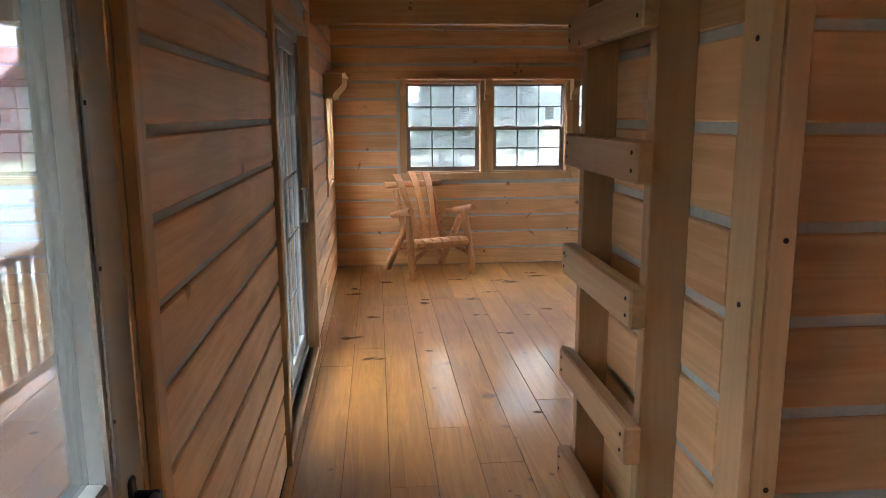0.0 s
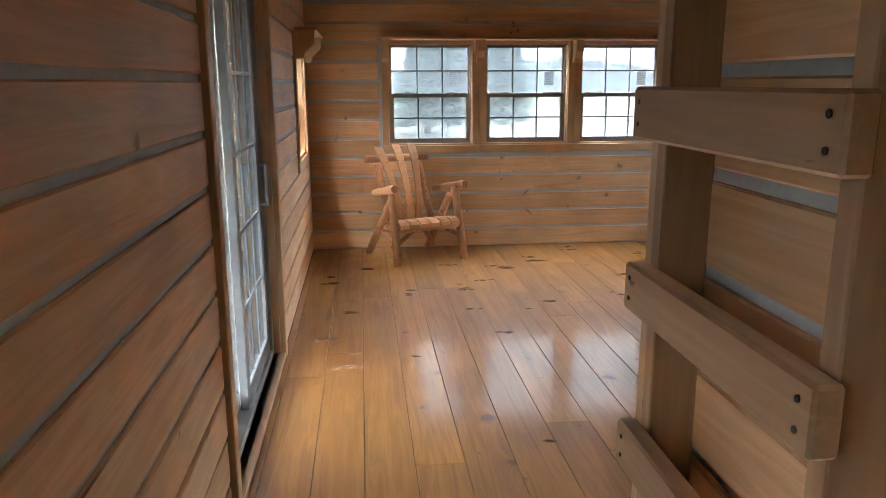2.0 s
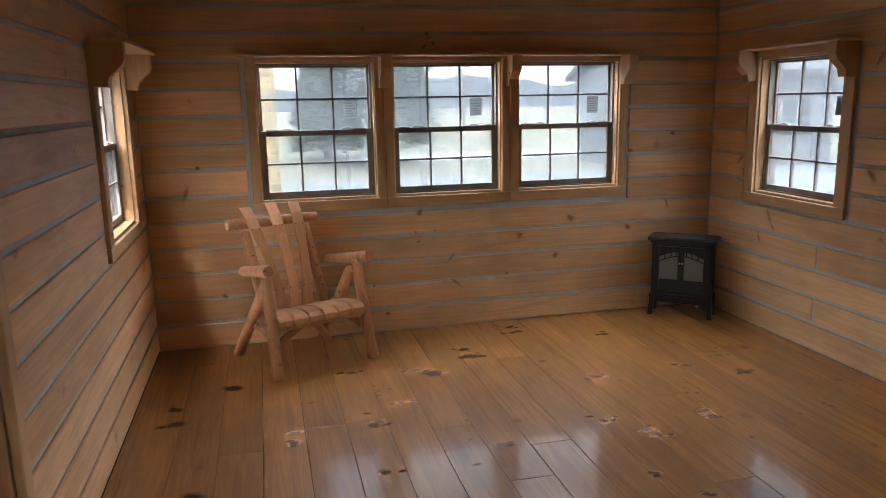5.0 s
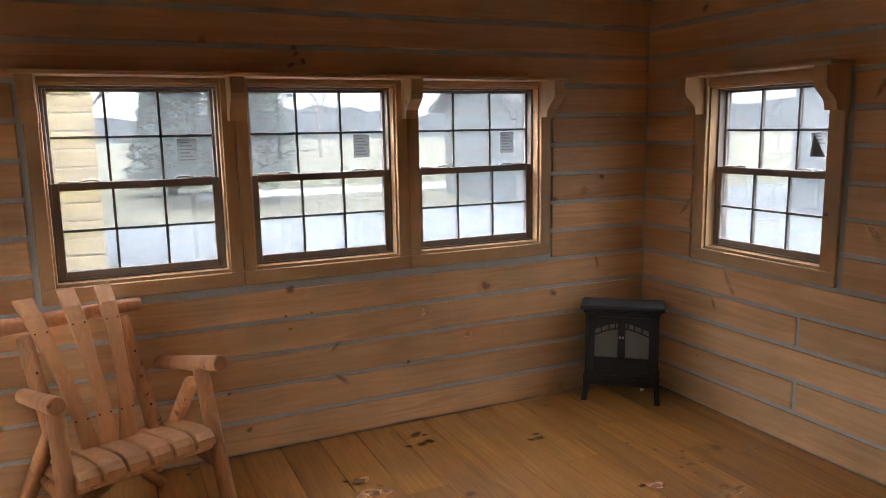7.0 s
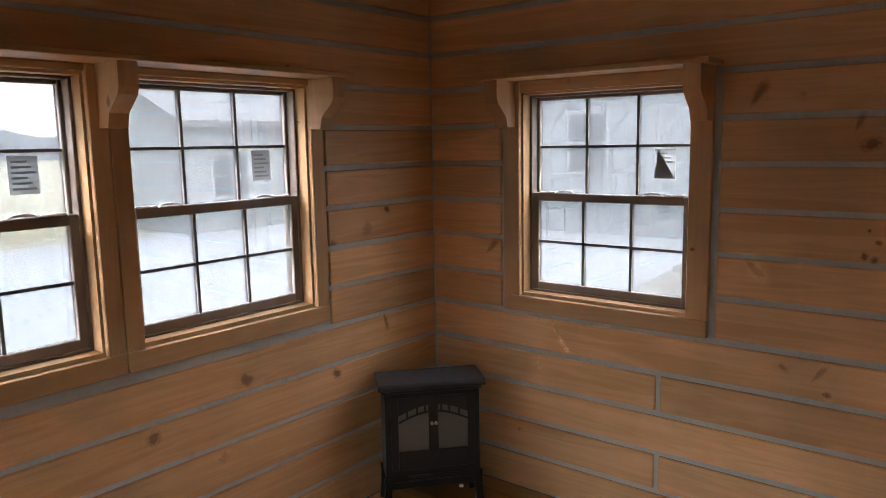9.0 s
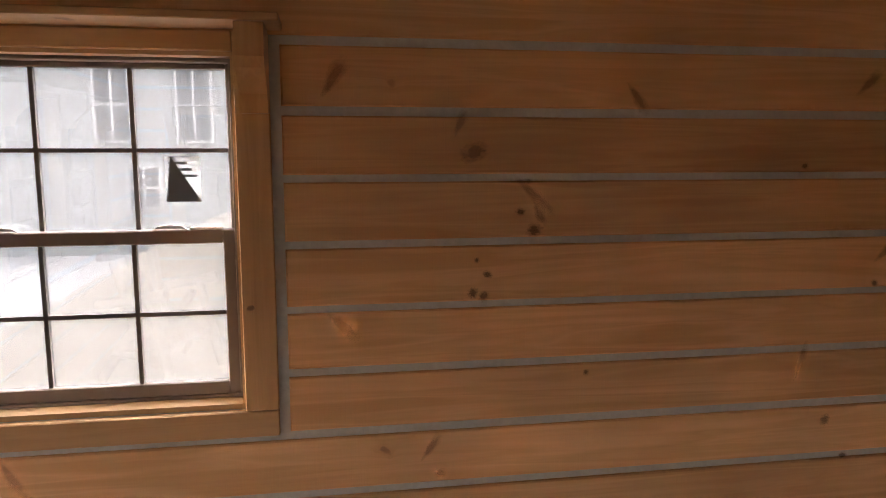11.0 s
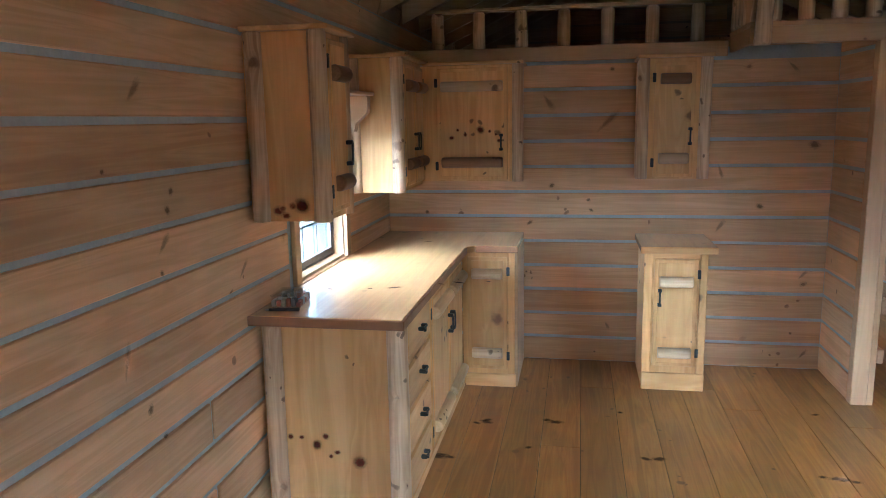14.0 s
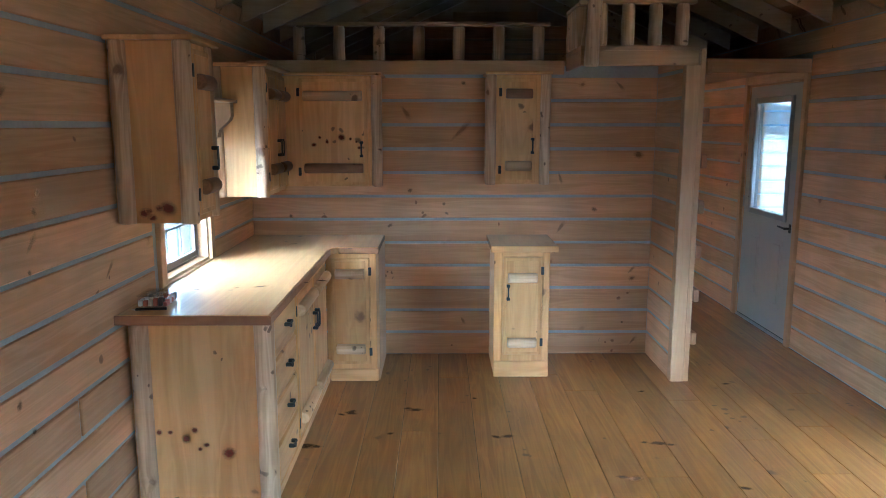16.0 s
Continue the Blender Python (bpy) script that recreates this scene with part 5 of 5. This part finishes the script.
# mound of fill
bm = bmesh.new()
bmesh.ops.create_grid(bm, x_segments=36, y_segments=36, size=1.0)
for v in bm.verts:
    r = math.hypot(v.co.x, v.co.y)
    v.co.z = max(0.0, math.cos(min(1.0, r) * math.pi / 2)) ** 1.3 * 1.45 + 0.12 * noise.noise(v.co * 6) * (1 - min(1, r))
    v.co.x *= 2.3
    v.co.y *= 3.6
structure("dirt_mound", bm, plain("pale_dirt", (0.11, 0.098, 0.083), 0.95, vary=0.3, scale=4.0, bump=0.8), "heap of pale dirt beside the white house", pose(9.4, 5.6, GZ - 0.01))

# porch along the west wall
M_STAIN = wood("orange_stained_post", (0.22, 0.085, 0.03), (0.14, 0.05, 0.018), axis="Z", rough=0.5, knots=0.15, tone=0.1)
M_STAINX = wood("orange_stained_rail", (0.22, 0.085, 0.03), (0.14, 0.05, 0.018), axis="Y", rough=0.5, knots=0.15, tone=0.1)
structure("porch_deck", box(-2.5, XL - 0.162, YS, 5.2, GZ + 0.25, -0.03), M_STAINX, "stained plank porch deck")
structure("porch_piers", box(-2.4, XL - 0.3, YS + 0.2, 5.0, GZ - 0.01, GZ + 0.249), plain("dark_skirt", (0.04, 0.04, 0.04), 0.9), "dark skirting under the porch deck")
for y in (-2.6, 0.1, 2.5, 5.0):
    ps = thing("porch_post", pose(-2.36, y, -0.03), "orange-stained square porch post with knee brace", "post", "porch posts")
    part("post", box(-0.07, 0.07, -0.07, 0.07, 0, 2.12, 0.01), M_STAIN, ps)
    part("brace", prism([(0.071, 1.60), (0.50, 2.12), (0.38, 2.12), (0.071, 1.74)], 0.09, "x", at=-0.045), M_STAIN, ps)
pb = thing("porch_beam", pose(-2.36, 0, 2.092), "orange-stained beam on the porch posts", "beam")
part("beam", box(-0.07, 0.07, YS, 5.2, 0, 0.16, 0.008), M_STAINX, pb)
structure("porch_roof", prism([(-2.75, 2.253), (XL - 0.162, 2.253), (XL - 0.162, 2.36), (-2.75, 2.31)], 8.2, "y", at=YS), M_STAINX, "low board roof over the porch")
pr = thing("porch_railing", pose(-2.36, 0, 0), "orange-stained wooden porch railing with square balusters", "railing")
for y0, y1 in ((-2.52, 0.025), (0.175, 2.42), (2.575, 4.92)):
    part("top_rail", box(-0.045, 0.045, y0, y1, 0.78, 0.82, 0.006), M_STAINX, pr)
    part("bottom_rail", box(-0.03, 0.03, y0, y1, 0.07, 0.12, 0.004), M_STAINX, pr)
    n = int((y1 - y0) / 0.16)
    for i in range(1, n):
        y = y0 + (y1 - y0) * i / n
        part("baluster", box(-0.018, 0.018, y - 0.018, y + 0.018, 0.12, 0.78), M_STAIN, pr)
KNOTS_FLOOR_A = [(-0.54, 5.96, 2), (-0.37, 5.0, 2), (-0.56, 4.46, 3), (-0.39, 4.0, 2), (0.08, 5.5, 2), (0.83, 6.18, 2), (0.46, 5.63, 1), (1.22, 6.46, 2), (1.66, 6.83, 2), (2.26, 6.54, 1), (1.86, 5.77, 2), (1.57, 5.27, 1), (1.77, 5.05, 2), (1.04, 5.1, 2), (2.17, 5.17, 3), (2.71, 5.63, 2), (1.59, 4.63, 2), (1.71, 4.44, 2), (0.45, 4.98, 2), (0.86, 4.94, 1), (0.62, 4.46, 2), (0.01, 4.12, 1), (1.55, 3.63, 2)]
KNOTS_FLOOR_B = [(-0.52, 5.77, 3), (1.23, 6.32, 3), (0.66, 5.72, 2), (0.92, 6.1, 3), (2.17, 5.1, 2), (1.79, 4.99, 2), (2.46, 5.79, 2), (2.72, 5.59, 2), (1.62, 5.2, 2), (0.47, 5.49, 2), (0.45, 6.25, 2), (1.65, 6.71, 2), (2.25, 6.49, 2), (0.07, 5.39, 2), (-0.25, 6.21, 3)]
KNOTS_FLOOR_C = [(2.53, 2.09, 2), (2.14, 2.04, 2), (1.77, 1.85, 1), (2.27, 2.39, 1), (1.61, 2.43, 2), (0.67, 1.73, 1), (0.8, 2.52, 2), (1.02, 2.93, 2), (0.52, 3.03, 1), (2.72, 2.56, 2), (0.06, 1.59, 1)]
KNOTS_EAST_A = [(5.15, 1.69, 2), (5.11, 1.62, 3), (4.96, 1.54, 1), (4.95, 1.51, 2), (4.93, 1.46, 2), (4.98, 1.46, 1), (4.94, 1.41, 2), (5.11, 1.24, 2), (5.08, 1.23, 2), (5.07, 1.29, 1), (5.1, 1.33, 1), (5.47, 1.17, 3), (4.78, 1.0, 1), (6.31, 0.81, 2), (6.27, 0.74, 2), (5.23, 0.8, 2), (5.2, 0.73, 2), (6.4, 0.64, 2), (5.48, 1.8, 3), (6.66, 1.16, 3), (4.66, 1.77, 2)]
KNOTS_EAST_B = [(3.79, 1.49, 2), (3.82, 1.43, 2), (3.86, 1.32, 2), (3.88, 1.23, 1), (3.3, 1.12, 2), (4.11, 0.99, 2), (3.96, 1.81, 2), (4.01, 0.81, 2), (4.14, 1.58, 1), (3.94, 0.69, 1)]
KNOTS_NORTH_A = [(1.06, 0.85, 3), (1.03, 0.71, 1), (1.05, 0.64, 1), (1.81, 0.64, 3), (2.09, 0.47, 3), (1.28, 0.5, 2), (2.68, 0.65, 3), (3.0, 0.83, 2), (1.31, 0.33, 2), (1.71, 0.36, 2), (0.72, 0.34, 1), (0.81, 0.13, 2), (-0.41, 1.22, 2), (-0.5, 1.04, 2), (1.14, 2.07, 2), (3.03, 1.35, 2), (-0.03, 1.56, 3), (-0.3, 0.35, 2)]
KNOTS_KIT = [(2.24, 1.82, 3), (1.85, 1.67, 3), (0.54, 1.51, 3), (2.21, 1.25, 2), (1.96, 1.15, 2), (1.94, 1.08, 1), (0.85, 1.11, 2), (2.36, 0.99, 2), (1.11, 1.35, 2), (1.1, 0.97, 2), (1.82, 2.02, 2), (0.7, 2.01, 2), (0.56, 0.65, 2), (0.55, 0.59, 2), (1.82, 0.27, 2), (1.9, 0.07, 1), (0.61, 0.25, 1), (0.53, 0.1, 2), (3.09, 1.06, 2)]
KNOTS_END = [(3.25, 0.36, 2), (3.2, 0.36, 1), (3.13, 0.33, 3), (3.09, 0.37, 2), (3.04, 0.3, 1), (3.07, 0.28, 1), (2.94, 0.26, 3)]
KNOTS_UC1 = [(3.25, 1.35, 2), (3.22, 1.33, 2), (3.19, 1.37, 2), (3.15, 1.37, 3), (3.23, 1.36, 1)]
KNOTS_UC3 = [(2.85, 1.59, 2), (2.81, 1.64, 1), (2.76, 1.61, 2), (2.66, 1.64, 3), (2.6, 1.63, 1), (2.56, 1.61, 1), (2.54, 1.57, 1)]
KNOTS_TOP = [(2.6, 2.57, 2), (2.68, 2.61, 1), (2.89, 2.71, 2), (3.0, 2.74, 1), (2.46, 2.53, 1), (3.19, 2.77, 1), (2.99, 1.37, 2), (2.58, 1.56, 1)]

# ---- the large knots of the boards ----
def knot_material(name, bright, opaque, ragged=1.1, spike=False, red=1.0):
    """A branch knot: dark heart, ragged rim that fades into the board."""
    m, nt, p = mat(name)
    ln = nt.links.new
    tc = node(nt, "ShaderNodeTexCoord")
    info = node(nt, "ShaderNodeObjectInfo")
    n = node(nt, "ShaderNodeTexNoise", scale=3.2, detail=3.0)
    off = node(nt, "ShaderNodeVectorMath", op="ADD")
    sh = node(nt, "ShaderNodeCombineXYZ")
    ln(math_(nt, "MULTIPLY", info.outputs["Random"], 50.0), sh.inputs[0])
    ln(tc.outputs["Object"], off.inputs[0])
    ln(sh.outputs[0], off.inputs[1])
    ln(off.outputs[0], n.inputs["Vector"])
    ln_ = node(nt, "ShaderNodeVectorMath", op="LENGTH")
    shape = tc.outputs["Object"]
    if spike:
        # narrow at one end, as where a branch is cut lengthwise
        ax = node(nt, "ShaderNodeSeparateXYZ")
        ln(shape, ax.inputs[0])
        cx = node(nt, "ShaderNodeCombineXYZ")
        ln(math_(nt, "MULTIPLY_ADD", ax.outputs[0], 0.95, -0.12), cx.inputs[0])
        ln(math_(nt, "DIVIDE", ax.outputs[1], math_(nt, "MULTIPLY_ADD", ax.outputs[0], 0.40, 0.55)), cx.inputs[1])
        shape = cx.outputs[0]
    ln(shape, ln_.inputs[0])
    r = math_(nt, "ADD", ln_.outputs["Value"], math_(nt, "MULTIPLY", math_(nt, "SUBTRACT", n.outputs[0], 0.5), ragged))
    fade = ramp(nt, [(0.0, (1, 1, 1)), (0.38, (0.9, 0.9, 0.9)), (0.52, (0.42, 0.42, 0.42)), (0.85, (0.0, 0.0, 0.0))])
    ln(r, fade.inputs[0])
    col = ramp(nt, [(q, [v[0] * bright * red, v[1] * bright, v[2] * bright]) for q, v in ((0.0, (0.05, 0.02, 0.008)), (0.3, (0.085, 0.032, 0.012)), (0.5, (0.16, 0.065, 0.026)), (0.8, (0.24, 0.11, 0.05)))])
    ln(r, col.inputs[0])
    ln(col.outputs[0], p.inputs["Base Color"])
    p.inputs["Roughness"].default_value = 0.55
    p.inputs["Specular IOR Level"].default_value = 0.12
    tr = node(nt, "ShaderNodeBsdfTransparent")
    mx = node(nt, "ShaderNodeMixShader")
    ln(math_(nt, "MULTIPLY", fade.outputs[0], opaque), mx.inputs[0])
    ln(tr.outputs[0], mx.inputs[1])
    ln(p.outputs[0], mx.inputs[2])
    ln(mx.outputs[0], nt.nodes["Material Output"].inputs[0])
    return m


M_KNOT = knot_material("dark_branch_knot", 1.0, 0.92, 0.8)
M_KNOT_CAB = knot_material("cabinet_knot", 1.3, 0.95, 0.4, red=1.6)
M_KNOT_PALE = knot_material("red_branch_knot", 3.8, 0.62, 0.9)
M_KNOT_SPIKE = knot_material("spike_branch_knot", 3.6, 0.45, 0.55, True)


def knot_mesh(material):
    bm = bmesh.new()
    ring = [bm.verts.new((math.cos(2 * math.pi * i / 16), math.sin(2 * math.pi * i / 16), 0)) for i in range(16)]
    mid_v = bm.verts.new((0, 0, 0))
    for i in range(16):
        bm.faces.new((ring[i], ring[(i + 1) % 16], mid_v))
    me = bpy.data.meshes.new("knot")
    bm.to_mesh(me)
    bm.free()
    me.materials.append(material)
    return me


KNOT_DARK, KNOT_PALE, KNOT_CAB, KNOT_SPIKE = knot_mesh(M_KNOT), knot_mesh(M_KNOT_PALE), knot_mesh(M_KNOT_CAB), knot_mesh(M_KNOT_SPIKE)
krng = random.Random(77)


def knots(spots, parent_name, place, along=1.3, mesh=None, grow=1.0, pairs=False):
    """Thin knots lying on the boards of a surface; spots: two coordinates on it and a size class."""
    parent = bpy.data.objects[parent_name]
    inv = parent.matrix_basis.inverted()
    for a, b, size in spots:
        for k in range(1 + (krng.randrange(1, 4) if pairs and size > 1 else 0)):
            r = {1: 0.014, 2: 0.024, 3: 0.036}[size] * krng.uniform(0.85, 1.2) * grow * (1.0 if k == 0 else 0.6)
            spike = mesh is KNOT_PALE and size > 1 and krng.random() < 0.45
            ob = new("knot", KNOT_SPIKE if spike else mesh or KNOT_DARK)
            ob.parent = parent
            m = place(a + (krng.uniform(-0.075, 0.075) if k else 0), b + (krng.uniform(-0.03, 0.03) if k else 0)) @ pose(0, 0, 0.0001 * k, 0, 0, krng.choice((-1, 1)) * krng.uniform(40, 75) if spike else krng.uniform(-35, 35))
            ob.matrix_basis = inv @ m @ Matrix.Diagonal((r * (2.6 if spike else along) * krng.uniform(0.8, 1.5), r * (1.4 if spike else 1.0), 0.01, 1))


on_floor = lambda x, y: pose(x, y, 0.0008)
on_east = lambda y, z: pose(XR - 0.0022, y, z, 90, 0, -90)
on_north = lambda x, z: pose(x, YF - 0.0022, z, 90, 0, 0)
on_kitchen = lambda x, z: pose(x, YK + 0.0022, z, 90, 0, 180)
for spots in (KNOTS_FLOOR_A, KNOTS_FLOOR_B, KNOTS_FLOOR_C):
    knots(spots, "floor", on_floor, 1.4, KNOT_DARK, 1.55, True)
knots(KNOTS_EAST_A, "wall_east", on_east, 1.0, KNOT_PALE, 0.9)
knots(KNOTS_EAST_B, "wall_east", on_east, 1.0, KNOT_PALE, 0.9)
knots(KNOTS_NORTH_A, "wall_north", on_north, 1.0, KNOT_PALE, 0.9)
knots(KNOTS_KIT, "wall_kitchen", on_kitchen, 1.2, KNOT_PALE, 0.9)
knots(KNOTS_END, "base_cabinet", lambda x, z: pose(x, 3.1930, z, 90, 0, 180), 1.0, KNOT_CAB)
knots(KNOTS_UC1, "wall_cabinet", lambda x, z: pose(x, 3.1830, z, 90, 0, 180), 1.0, KNOT_CAB)
knots(KNOTS_UC3, "wall_cabinet.002", lambda x, z: pose(x, 1.2490, z, 90, 0, 180), 1.0, KNOT_CAB)
knots(KNOTS_TOP, "countertop.001", lambda x, y: pose(x, y, 0.9236), 1.7)
